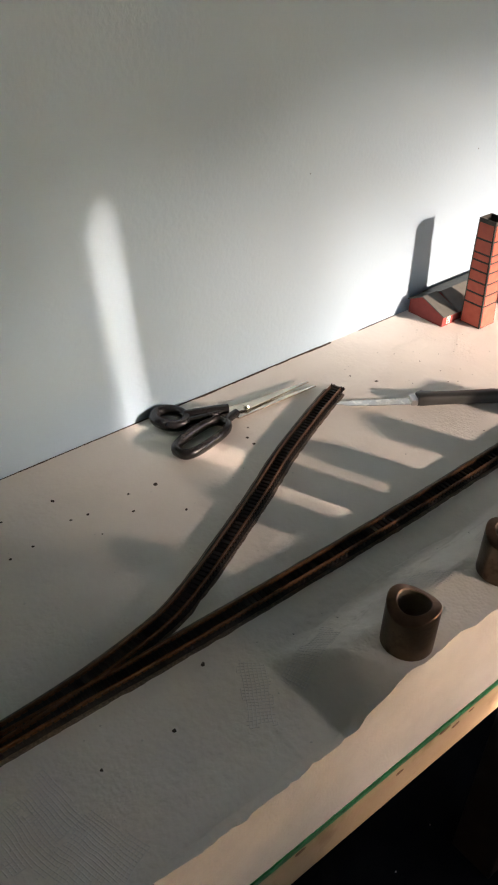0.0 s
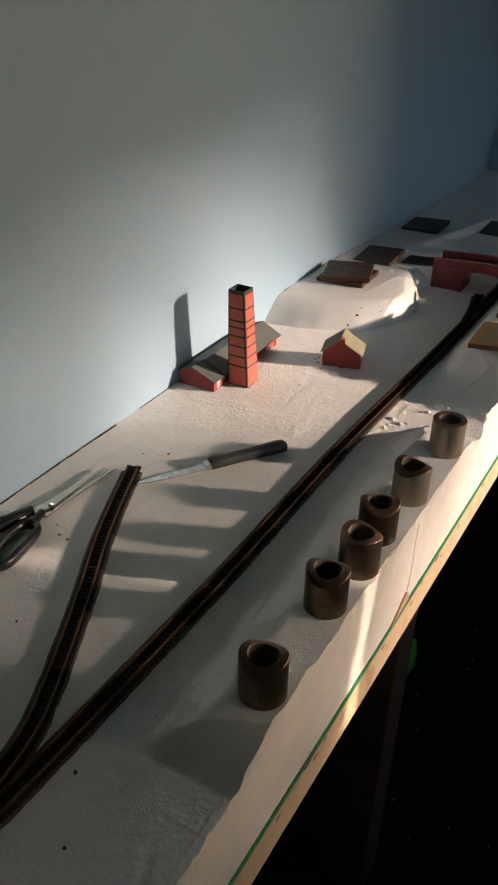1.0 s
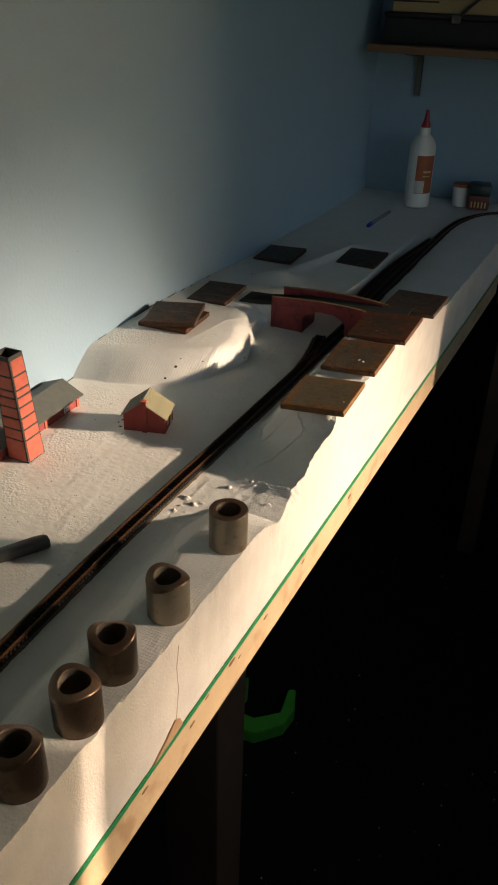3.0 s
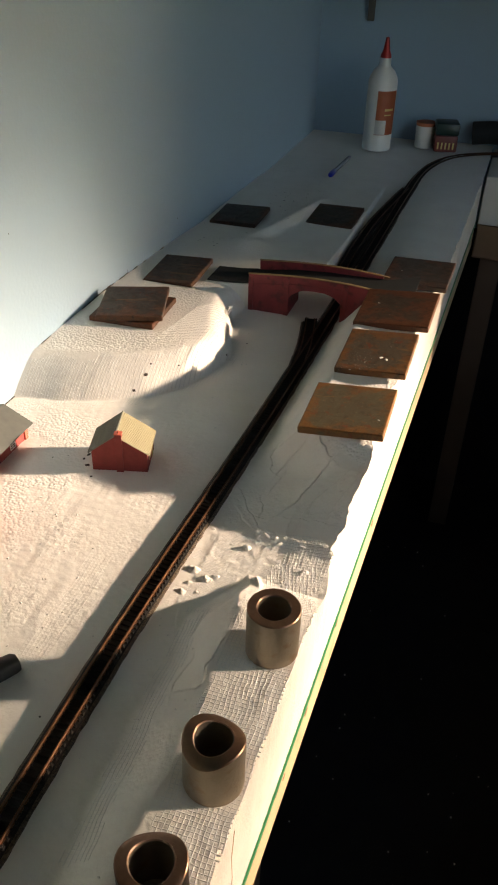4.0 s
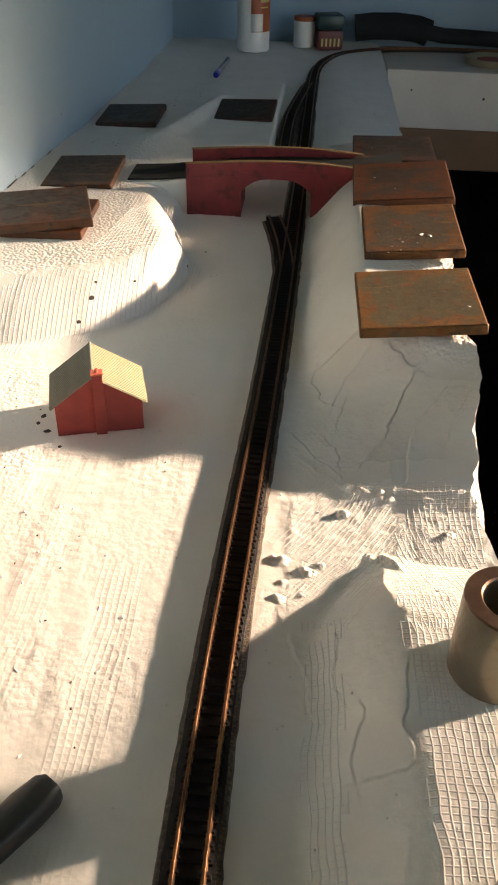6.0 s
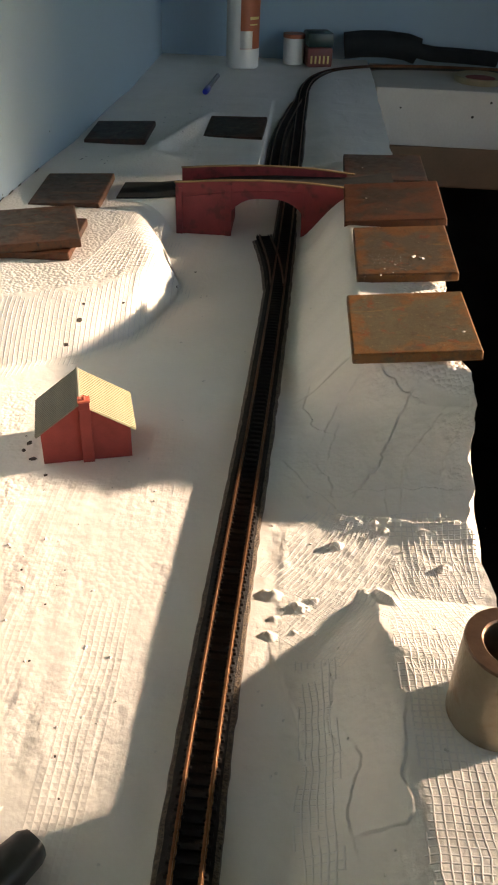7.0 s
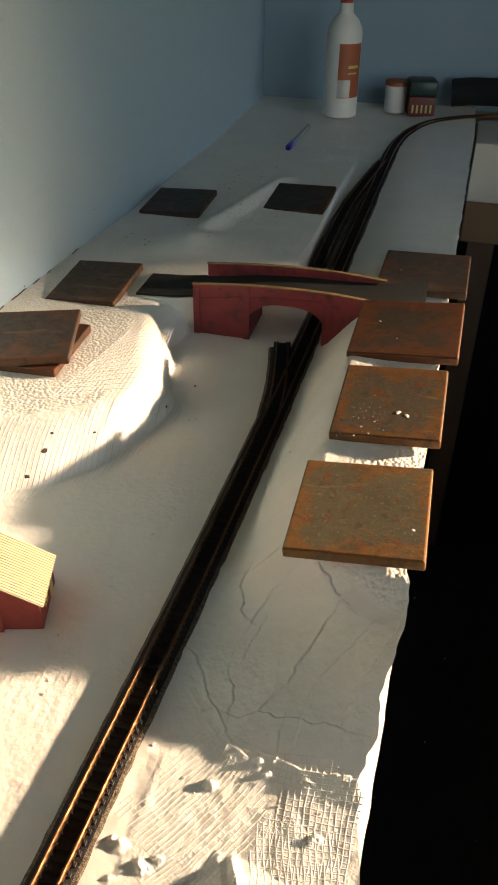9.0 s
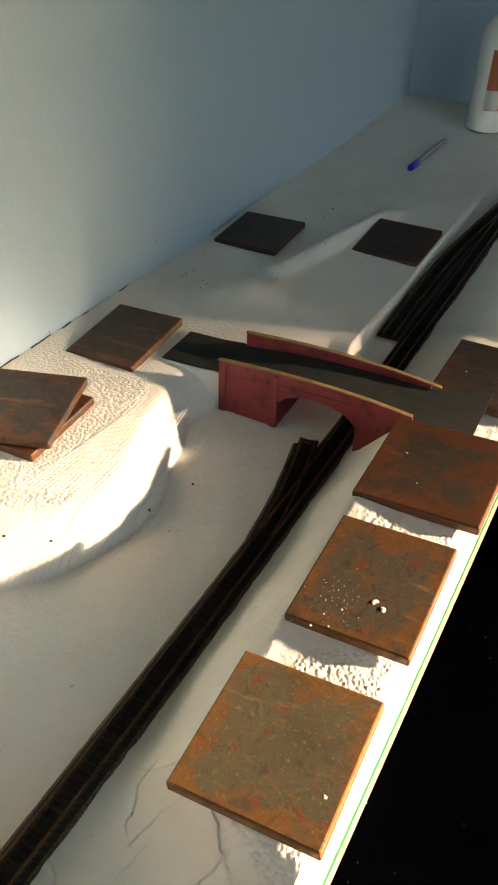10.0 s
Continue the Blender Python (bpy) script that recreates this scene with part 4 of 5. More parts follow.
def gauze():
    """A loose corner of gauze draped over the hill, thread by thread."""
    ob = thing("gauze_scrap", "loose corner of white gauze draped over the hill", "gauze")

    def thread(ax, ay, bx, by):
        pts = []
        for k in range(19):
            u = k / 18
            x, y = ax + (bx - ax) * u, ay + (by - ay) * u
            pts.append((x, y, max(float(height(np.array([x]), np.array([y]))[0]), 0.021 * u if bx > 0.13 and u > 0.6 else 0) + 0.00005))
        return pts
    lines = [(thread(0.098 + 0.045 * k / 14, 0.742 + 0.024 * k / 14, 0.112 + 0.028 * k / 14, 0.835 + 0.038 * k / 14), 0.00026) for k in range(15)]
    lines += [(thread(0.100 + 0.012 * k / 14, 0.750 + 0.085 * k / 14, 0.1425 - 0.002 * k / 14, 0.768 + 0.104 * k / 14), 0.00022) for k in range(15)]
    bm = bmesh.new()
    for line, r in lines:
        piece = sweep(line, round_profile(r, 5))
        me = bpy.data.meshes.new("tmp")
        piece.to_mesh(me)
        piece.free()
        bm.from_mesh(me)
        bpy.data.meshes.remove(me)
    part("weave", bm, THREAD, ob, smooth=True)


gauze()

# ---- track ----
GAUGE = 0.0095
MAIN = [(0.197, -0.74), (0.2055, -0.42), (0.2140, -0.15), (0.2188, -0.04), (0.2215, 0.06), (0.2236, 0.18), (0.2232, 0.30), (0.2237, 0.40), (0.2268, 0.50), (0.2313, 0.61), (0.2360, 0.76), (0.240, 0.93), (0.2435, 1.10), (0.246, 1.25), (0.249, 1.40), (0.2535, 1.52),
        (0.267, 1.60), (0.300, 1.668), (0.360, 1.715), (0.440, 1.737), (0.560, 1.742), (0.75, 1.742)]
BRANCH = [(0.2068, -0.32), (0.2086, -0.20), (0.2085, -0.125), (0.2055, -0.075), (0.1970, -0.022), (0.1835, 0.0140), (0.1640, 0.0560), (0.1405, 0.104), (0.1125, 0.158), (0.0865, 0.217), (0.068, 0.263)]
STUB = [(0.2365, 0.80), (0.2335, 0.835), (0.2285, 0.868), (0.2215, 0.905)]
LOOP = [(0.2230, 1.065), (0.2230, 1.15), (0.2260, 1.25), (0.2345, 1.34), (0.2445, 1.43)]


def ground(x, y):
    return float(height(np.array([x]), np.array([y]))[0]) if x < float(front(y)) else 0.0005


def sleeper_mesh():
    bm = boxed(-0.0069, 0.0069, -0.00095, 0.00095, 0.0, 0.0017)
    for sx in (-1, 1):
        for k in (-1, 1):
            c = sx * GAUGE / 2 + k * 0.0012
            add_box(bm, c - 0.00045, c + 0.00045, -0.00045, 0.00045, 0.0015, 0.0031)
    me = bpy.data.meshes.new("sleeper")
    bm.to_mesh(me)
    bm.free()
    me.materials.append(TIE)
    return me


SLEEPER = sleeper_mesh()


def offset_line(line, d, z):
    t = np.gradient(line, axis=0)
    t /= np.linalg.norm(t, axis=1)[:, None]
    p = line + d * np.stack([t[:, 1], -t[:, 0]], 1)
    return [(x, y, z) for x, y in p]


def track(name, label, plan, near, first_sleeper=0.0):
    ob = thing(name, label, "railway track")
    line = spline(plan, 0.006)
    t = np.gradient(line, axis=0)
    # dark underlay, with ragged gritty shoulders
    tt = t / np.linalg.norm(t, axis=1)[:, None]
    for piece, mat, cross in (("underlay", BED, ((-0.0090, 0.0025), (-0.004, 0.0030), (0.004, 0.0030), (0.0080, 0.0026))),
                              ("grit_shoulder", BALLAST, ((-0.0122, -0.001), (-0.0106, 0.0019), (-0.0090, 0.0025))),
                              ("grit_shoulder", BALLAST, ((0.0080, 0.0026), (0.0096, 0.0021), (0.0114, -0.001)))):
        bm = bmesh.new()
        rows = []
        for (x, y), (tx, ty) in zip(line, tt):
            row = []
            for d, z in cross:
                j = 0.0007 * noise.noise(Vector((x * 300, y * 300, d * 900)))
                row.append(bm.verts.new((x + ty * (d + j), y - tx * (d + j), z + j * 0.6)))
            rows.append(row)
        for a, b in zip(rows, rows[1:]):
            for k in range(len(cross) - 1):
                bm.faces.new((a[k], a[k + 1], b[k + 1], b[k]))
        for f in bm.faces:
            f.normal_update()
            if f.normal.z < 0:
                f.normal_flip()
        part(piece, bm, mat, ob)
    for d in (-GAUGE / 2, GAUGE / 2):
        prof = [(-0.0009, 0), (0.0009, 0), (0.0009, 0.0005), (0.0003, 0.0008), (0.0003, 0.0020), (0.00045, 0.0023), (0.00045, 0.0029), (0.00035, 0.0030), (-0.00035, 0.0030), (-0.00045, 0.0029), (-0.00045, 0.0023), (-0.0003, 0.0020), (-0.0003, 0.0008), (-0.0009, 0.0005)]
        part("rail", sweep(offset_line(line, d, 0.0048), prof), RAIL, ob, "rust-brown rail with a worn bright head")
    sl = spline(plan, 0.0044)
    st = np.gradient(sl, axis=0)
    rest = bmesh.new()
    for i, ((x, y), (tx, ty)) in enumerate(zip(sl, st)):
        m = pose(x, y, 0.0029, 0, 0, math.degrees(math.atan2(-tx, ty)) + 1.2 * math.sin(i * 7.3))
        if near(x, y):
            s = new("sleeper", SLEEPER)
            s.parent = ob
            s.matrix_world = m
        else:
            k = len(rest.verts)
            rest.from_mesh(SLEEPER)
            rest.verts.ensure_lookup_table()
            bmesh.ops.transform(rest, matrix=m, verts=rest.verts[k:])
    if rest.verts:
        tagged(part("sleeper_rest", rest, TIE, ob), kind="stuff")
    else:
        rest.free()
    return ob


track("main_track", "long straight rust-brown model railway line curving at the far end", MAIN, lambda x, y: -0.12 < y < 1.0).location.z = -0.0012
track("branch_track", "short rusty branch line ending beside the knife", BRANCH, lambda x, y: y > 0.0).location.z = -0.0016
track("stub_track", "short black stub of points ending before the bridge", STUB, lambda x, y: True).location.z = -0.0014
track("loop_track", "short dark siding beyond the bridge", LOOP, lambda x, y: y < 1.25)


# ---- steel bushings on the front bank ----
def bushing(y, x, turn, saddle, mat, label, z0=0.0202):
    """A thick tube whose upper rim is cut to a saddle; saddle: the depth of the cut."""
    ro, ri, h, n = 0.0160, 0.0098, 0.0355, 56
    ob = thing("steel_bushing", label, "steel bushing", pose(x, y, z0, 0, 0, turn), group="bushings along the board edge")

    def top(a, r):
        return h - saddle * (r / ro) ** 2 * math.cos(a) ** 2 * 1.0

    def ring(bm, r, z):
        return [bm.verts.new((r * math.cos(2 * math.pi * k / n), r * math.sin(2 * math.pi * k / n), z if not callable(z) else z(2 * math.pi * k / n))) for k in range(n)]

    def skin(bm, rings):
        for a, b in zip(rings, rings[1:]):
            for k in range(n):
                bm.faces.new((a[k], a[(k + 1) % n], b[(k + 1) % n], b[k]))
    bm = bmesh.new()
    b = 0.0006
    skin(bm, [ring(bm, ri, 0.0), ring(bm, ro - b, 0.0), ring(bm, ro, b), ring(bm, ro, lambda a: top(a, ro) - b)])
    part("outer_wall", bm, mat, ob, smooth=True)
    bm = bmesh.new()
    skin(bm, [ring(bm, ro, lambda a: top(a, ro) - b), ring(bm, ro - b, lambda a: top(a, ro - b)), ring(bm, (ro + ri) / 2, lambda a: top(a, (ro + ri) / 2)), ring(bm, ri + b, lambda a: top(a, ri + b)), ring(bm, ri, lambda a: top(a, ri) - b)])
    part("rim", bm, BUSHTOP, ob, "coppery cut rim", smooth=True)
    bm = bmesh.new()
    skin(bm, [ring(bm, ri, lambda a: top(a, ri) - b), ring(bm, ri, 0.0)])
    part("bore", bm, BUSHLIGHT, ob, "dark bored inside", smooth=True)


bushing(0.4185, 0.3224, 0, 0.0, BUSHLIGHT, "pale turned steel bushing with a flat rim on the bank")
bushing(0.3264, 0.3193, 70, 0.006, BUSHLIGHT, "brown steel bushing with a saddle-cut rim")
bushing(0.2610, 0.3151, 115, 0.006, BUSH, "brown steel bushing with a saddle-cut rim")
bushing(0.2153, 0.3184, 60, 0.006, BUSH, "brown steel bushing with a saddle-cut rim")
bushing(0.1641, 0.3142, 100, 0.006, BUSH, "dark brown steel bushing with a saddle-cut rim")
bushing(0.0708, 0.3137, 100, 0.006, BUSH, "dark brown steel bushing standing apart from the row", 0.0192)


# ---- rusty plates ----
def plate(x, y, z, turn, tilt_x, tilt_y, mat, label, side=0.0705, depth=0.0725, thick=0.0062):
    ob = thing("steel_plate", label, "steel plate", pose(x, y, z, tilt_x, tilt_y, turn), group="rusty plates on the terrain")
    bm = boxed(-side / 2, side / 2, -depth / 2, depth / 2, -thick, 0, bevel=0.0011)
    for v in bm.verts:
        v.co += 0.0004 * noise.noise_vector(v.co * 60 + Vector((x * 50, y * 50, 0)))
    part("plate_body", bm, mat, ob)
    return ob


plate(0.3145, 0.6580, 0.0505, 0.5, 1.5, -5.5, RUST_A, "square rusted steel plate, olive and orange, on the bank", side=0.069)
plate(0.3190, 0.7575, 0.0550, -0.5, 3.0, -5.0, RUST_B, "square rusted steel plate, brown with white specks", side=0.064, depth=0.0755)
plate(0.3205, 0.8575, 0.0550, -1.5, 3.5, -5.5, RUST_C, "deep orange-brown rusted steel plate beside the bridge end", side=0.0745, depth=0.0765)
plate(0.3255, 0.9900, 0.0430, -1.5, 0.0, -2.2, RUST_D, "dark brown steel plate behind the bridge end", side=0.073, depth=0.081)
plate(0.0535, 0.9230, 0.0305, 1.5, 2.2, -2.8, RUST_E, "dark rusted steel plate on the hill by the wall", side=0.060, depth=0.0765)
plate(0.0530, 0.8010, 0.0345, 2.0, 0.0, -1.0, RUST_C, "rusted steel plate lying under another on the hill", side=0.070, depth=0.070)
plate(0.0530, 0.8020, 0.0408, 17.0, 0.0, -1.5, RUST_E, "rusted steel plate stacked askew on another", side=0.068, depth=0.074)
plate(0.0455, 1.1730, 0.0180, -1.0, 3.0, -3.0, RUST_D, "dark steel plate lying close to the wall", side=0.068, depth=0.070)
plate(0.1720, 1.2310, 0.0145, -2.0, 4.0, -2.0, RUST_D, "dark steel plate on the ledge beside the siding", side=0.069, depth=0.077)


# ---- the brick chimney ----
def chimney_tower():
    ob = thing("factory_chimney", "tall square orange-brick card chimney with dark banding", "model chimney", pose(0.0637, 0.4795, 0.0))
    h, b, t = 0.1155, 0.0128, 0.0098
    wall = 0.0012

    def half(z):
        return b + (t - b) * z / h

    def leaned(bm):
        """The tower leans a little along the wall."""
        for v in bm.verts:
            v.co += Vector((-0.0015, -0.0065, 0)) * (v.co.z / h)
    bm = bmesh.new()
    rings = []
    for r in ((half(0), 0), (half(h), h), (half(h) - wall, h), (half(h) - wall, h - 0.03)):
        rings.append([bm.verts.new((sx * r[0], sy * r[0], r[1])) for sx, sy in ((-1, -1), (1, -1), (1, 1), (-1, 1))])
    for a, c in zip(rings, rings[1:]):
        for k in range(4):
            bm.faces.new((a[k], a[(k + 1) % 4], c[(k + 1) % 4], c[k]))
    bm.faces.new(rings[-1])
    bmesh.ops.recalc_face_normals(bm, faces=bm.faces)
    leaned(bm)
    part("shaft", bm, FRAME, ob, "dark grey card shaft")
    levels = [0.0015, 0.0265, 0.0385, 0.0510, 0.0630, 0.0735, 0.0815, 0.0960, 0.1135]
    for face in range(4):
        rot = Matrix.Rotation(math.pi / 2 * face, 4, "Z")
        for z0, z1 in zip(levels, levels[1:]):
            z1 -= 0.0022
            bm = bmesh.new()
            m = 0.0017
            vs = []
            for out in (0.0, 0.00055):
                for sx, z in ((-1, z0), (1, z0), (1, z1), (-1, z1)):
                    hw = half(z)
                    vs.append(bm.verts.new((sx * (hw - m), -hw - out, z)))
            for q in ((4, 5, 6, 7), (0, 1, 5, 4), (1, 2, 6, 5), (2, 3, 7, 6), (3, 0, 4, 7)):
                bm.faces.new([vs[i] for i in q])
            bmesh.ops.transform(bm, matrix=rot, verts=bm.verts)
            bmesh.ops.recalc_face_normals(bm, faces=bm.faces)
            leaned(bm)
            part("brick_panel", bm, PANEL, ob)


chimney_tower()


# ---- the factory sheds ----
def small_window(parent, m, w, h, mat=WHITE):
    """A paper window: a frame, a post and rails, and dark panes."""
    bm = bmesh.new()
    e = w * 0.14
    add_box(bm, -w / 2, w / 2, -0.0004, 0.0, 0, e)
    add_box(bm, -w / 2, w / 2, -0.0004, 0.0, h - e, h)
    for x in (-w / 2, -e / 2, w / 2 - e):
        add_box(bm, x, x + e, -0.0004, 0.0, e, h - e)
    for z in (h / 3, 2 * h / 3):
        add_box(bm, -w / 2 + e, w / 2 - e, -0.00035, 0.0, z, z + e * 0.7)
    win = part("window", bm, mat, parent, "small pale glazing bars")
    win.matrix_local = m
    pane = part("pane", boxed(-w / 2 + e, w / 2 - e, -0.00015, 0.0, e, h - e), FRAME, win)
    return win


def sheds():
    ob = thing("factory_sheds", "low red-brick card factory sheds with grey roofs against the wall", "model factory")
    # front block, its gable towards the near end
    part("front_block", prism([(0.003, 0), (0.0490, 0), (0.0490, 0.0125), (0.0205, 0.0235), (0.003, 0.0150)], "y", 0.4385, 0.4600), RED, ob)
    bm = prism([(0.0195, 0.0240), (0.0510, 0.0118), (0.0515, 0.0127), (0.0200, 0.0250), (0.0010, 0.0158), (0.0015, 0.0148)], "y", 0.4368, 0.4605)
    part("roof", bm, SLATE, ob, "slate-grey card roof")
    small_window(ob, pose(0.0490, 0.4480, 0.002, 0, 0, 90), 0.0060, 0.0080)
    # long shed behind the chimney
    part("long_block", prism([(0.003, 0), (0.0475, 0), (0.0475, 0.0130), (0.0250, 0.0245), (0.003, 0.0165)], "y", 0.4610, 0.5910), RED, ob)
    bm = prism([(0.0240, 0.0250), (0.0515, 0.0118), (0.0520, 0.0127), (0.0245, 0.0262), (0.0010, 0.0170), (0.0015, 0.0160)], "y", 0.4608, 0.5965)
    part("roof", bm, SLATE, ob, "slate-grey card roof")
    small_window(ob, pose(0.0475, 0.5690, 0.002, 0, 0, 90), 0.0080, 0.0070)
    part("pier", boxed(0.0475, 0.0488, 0.5870, 0.5912, 0.0, 0.0125), PANEL, ob)
    part("pier", boxed(0.0475, 0.0488, 0.5300, 0.5335, 0.0, 0.0125), PANEL, ob)


sheds()


# ---- the cottage ----
def cottage():
    ob = thing("cottage", "small red card cottage with a pale corrugated roof and chimney breast", "model house", pose(0.1405, 0.5905, 0.0, 0, 0, 15.5))
    w, d, eave, ridge, rx = 0.0228, 0.0165, 0.0185, 0.0345, -0.002
    part("wall_body", prism([(-w, 0), (w, 0), (w, eave), (rx, ridge), (-w, eave)], "y", -d, d), RED, ob)

    def roof(sx, mat, label):
        bm = bmesh.new()
        edge = Vector((sx * (w + 0.0022), 0, eave - 0.0010))
        crest = Vector((rx, 0, ridge + 0.0006))
        along = (edge - crest)
        nrm = Vector((-along.z, 0, along.x)) * (1 if sx < 0 else -1)
        nrm = nrm.normalized()
        if nrm.z < 0:
            nrm = -nrm
        def slab(y0, y1, e0, e1):
            a = [[bm.verts.new(Vector((0, y, 0)) + crest + along * u + nrm * e) for u, e in ((0, e0), (1, e0), (1, e1), (0, e1))] for y in (y0, y1)]
            for k in range(4):
                bm.faces.new((a[0][k], a[0][(k + 1) % 4], a[1][(k + 1) % 4], a[1][k]))
            bm.faces.new(a[0])
            bm.faces.new(a[1][::-1])
        half, n = d + 0.0018, 21
        slab(-half, half, 0, 0.0005)
        bmesh.ops.recalc_face_normals(bm, faces=bm.faces)
        panel = part("roof_panel", bm, mat, ob, label)
        bm = bmesh.new()
        slab(-0.00045, 0.00045, 0.0005, 0.0011)
        bmesh.ops.recalc_face_normals(bm, faces=bm.faces)
        rib = part("roof_rib", bm, mat, panel)
        rib.location.y = -half + half / n
        for k in range(1, n):
            more = new("roof_rib", rib.data)
            more.parent = panel
            more.location.y = -half + 2 * half * (k + 0.5) / n
    part("ridge_cap", sweep([(rx, -d - 0.0019, ridge + 0.0012), (rx, d + 0.0019, ridge + 0.0012)], round_profile(0.0009, 8)), ROOFSHADE, ob)
    # the slope away from the sun has its shade in the colour
    roof(-1, ROOFSHADE, "corrugated roof slope, coloured darker for its shaded side")
    roof(1, STRAW, "pale straw corrugated roof slope")
    part("chimney_breast", boxed(-0.0026, 0.0032, -d - 0.0022, -d, 0, 0.0325, bevel=0.0003), RED, ob)
    stack = part("chimney_stack", boxed(-0.0024, 0.0030, -d - 0.0020, -d + 0.0024, 0.0320, 0.0372, bevel=0.0002), RED, ob)
    part("stack_cap", boxed(-0.0028, 0.0034, -d - 0.0024, -d + 0.0028, 0.0366, 0.0376), PANEL, stack)
    pot = part("chimney_pot", lathe([(0.0009, 0), (0.0009, 0.0022), (0.0006, 0.0022), (0.0006, 0.0)], 12), PANEL, stack)
    pot.location = (0.0003, -d, 0.0374)
    small_window(ob, pose(w, -0.004, 0.006, 0, 0, 90), 0.0065, 0.0085, CREAM)
    part("door", boxed(w, w + 0.0004, 0.005, 0.011, 0.0, 0.0125), CREAM, ob, "yellowish card door")


cottage()


# ---- the road bridge ----
def bridge():
    ob = thing("road_bridge", "dark red card road bridge with ochre copings over the track", "model bridge")
    x0, x1, xr = 0.1450, 0.2900, 0.2560

    def top(x):
        """The line of the parapet's top."""
        return float(np.interp(x, [0.145, 0.170, 0.192, 0.215, 0.235, 0.258, 0.275, 0.300], [0.0440, 0.0462, 0.0478, 0.0488, 0.0490, 0.0486, 0.0474, 0.0452]))

    def deck(x):
        return float(np.interp(x, [0.093, 0.125, 0.146, 0.190, 0.230, 0.260, 0.290, 0.330], [0.0272, 0.0290, 0.0320, 0.0385, 0.0412, 0.0415, 0.0425, 0.0440]))

    def outline(arch):
        a0, a1, spring, crown = 0.1925, 0.2525, 0.022, 0.0335
        pts = [(x0, 0.0), (a0, 0.0)]
        if arch:
            pts += [(a0, spring)]
            for k in range(1, 16):
                u = k / 16
                pts.append((a0 + (a1 - a0) * u, spring + (crown - spring) * (1 - abs(2 * u - 1) ** 3.2)))
            pts += [(a1, spring), (a1, 0.0), (xr + 0.002, 0.0), (x1, 0.040)]
        for x in np.linspace(x1, x0, 22):
            pts.append((float(x), top(float(x)) - 0.0008))
        return pts
    for y, name in ((0.9100, "near_wall"), (0.9530, "far_wall")):
        wall = part(name, prism(outline(True), "y", y, y + 0.0022), MAROON, ob, "dark red brick-paper side wall")
        line = [(float(x), y + 0.0011, top(float(x)) - 0.0004) for x in np.linspace(x0 - 0.0008, x1 + (0.0 if y < 0.93 else 0.007), 26)]
        part("coping", sweep(line, [(-0.0016, -0.0004), (0.0016, -0.0004), (0.0016, 0.0005), (-0.0016, 0.0005)]), COPING, wall, "ochre edge along the parapet")
        s = -1 if y < 0.93 else 1
        yf = y if s < 0 else y + 0.0022
        for px, pw in ((x0, 0.0055), (0.1870, 0.0055), (0.2530, 0.0062)):
            part("pilaster", boxed(px, px + pw, min(yf, yf + s * 0.0014), max(yf, yf + s * 0.0014), 0.0, top(px) - 0.003, bevel=0.0002), MAROON, wall)
        part("string_course", sweep([(float(x), yf + s * 0.0004, deck(float(x)) - 0.001) for x in np.linspace(x0 + 0.006, 0.25, 14)], [(-0.0004, -0.0004), (0.0004, -0.0004), (0.0004, 0.0004), (-0.0004, 0.0004)]), MAROON, wall)
    # abutments and lining of the arch
    part("abutment", boxed(x0 + 0.001, 0.1922, 0.9124, 0.9528, 0.0, 0.0310), MAROON, ob)
    part("abutment", boxed(0.2528, 0.2565, 0.9124, 0.9528, 0.0, 0.0370), MAROON, ob)
    xs = np.linspace(0.0930, 0.3300, 40)
    bm = bmesh.new()
    rows = []
    for x in xs:
        z = deck(float(x))
        y0 = 0.9123 if x > x0 else 0.9140
        y1 = 0.9529 if x > x0 else 0.9565
        flare = max(0.0, float(x) - 0.297) * 0.5
        rows.append([bm.verts.new(p) for p in ((x, y0 - flare, z), (x, y1 + flare, z), (x, y1 + flare, z - 0.0014), (x, y0 - flare, z - 0.0014))])
    for a, b in zip(rows, rows[1:]):
        for k in range(4):
            bm.faces.new((a[k], a[(k + 1) % 4], b[(k + 1) % 4], b[k]))
    bm.faces.new(rows[0])
    bm.faces.new(rows[-1][::-1])
    bmesh.ops.recalc_face_normals(bm, faces=bm.faces)
    part("deck", bm, ROAD, ob, "black card road deck")
    bm = prism([(0.086, 0.0), (0.1445, 0.0), (0.1445, 0.0300), (0.125, 0.0272), (0.093, 0.0255), (0.086, 0.0250)], "y", 0.9125, 0.9580, bevel=0.0008)
    part("approach_ramp", bm, PLASTER, ob, "white plaster approach under the road")


bridge()


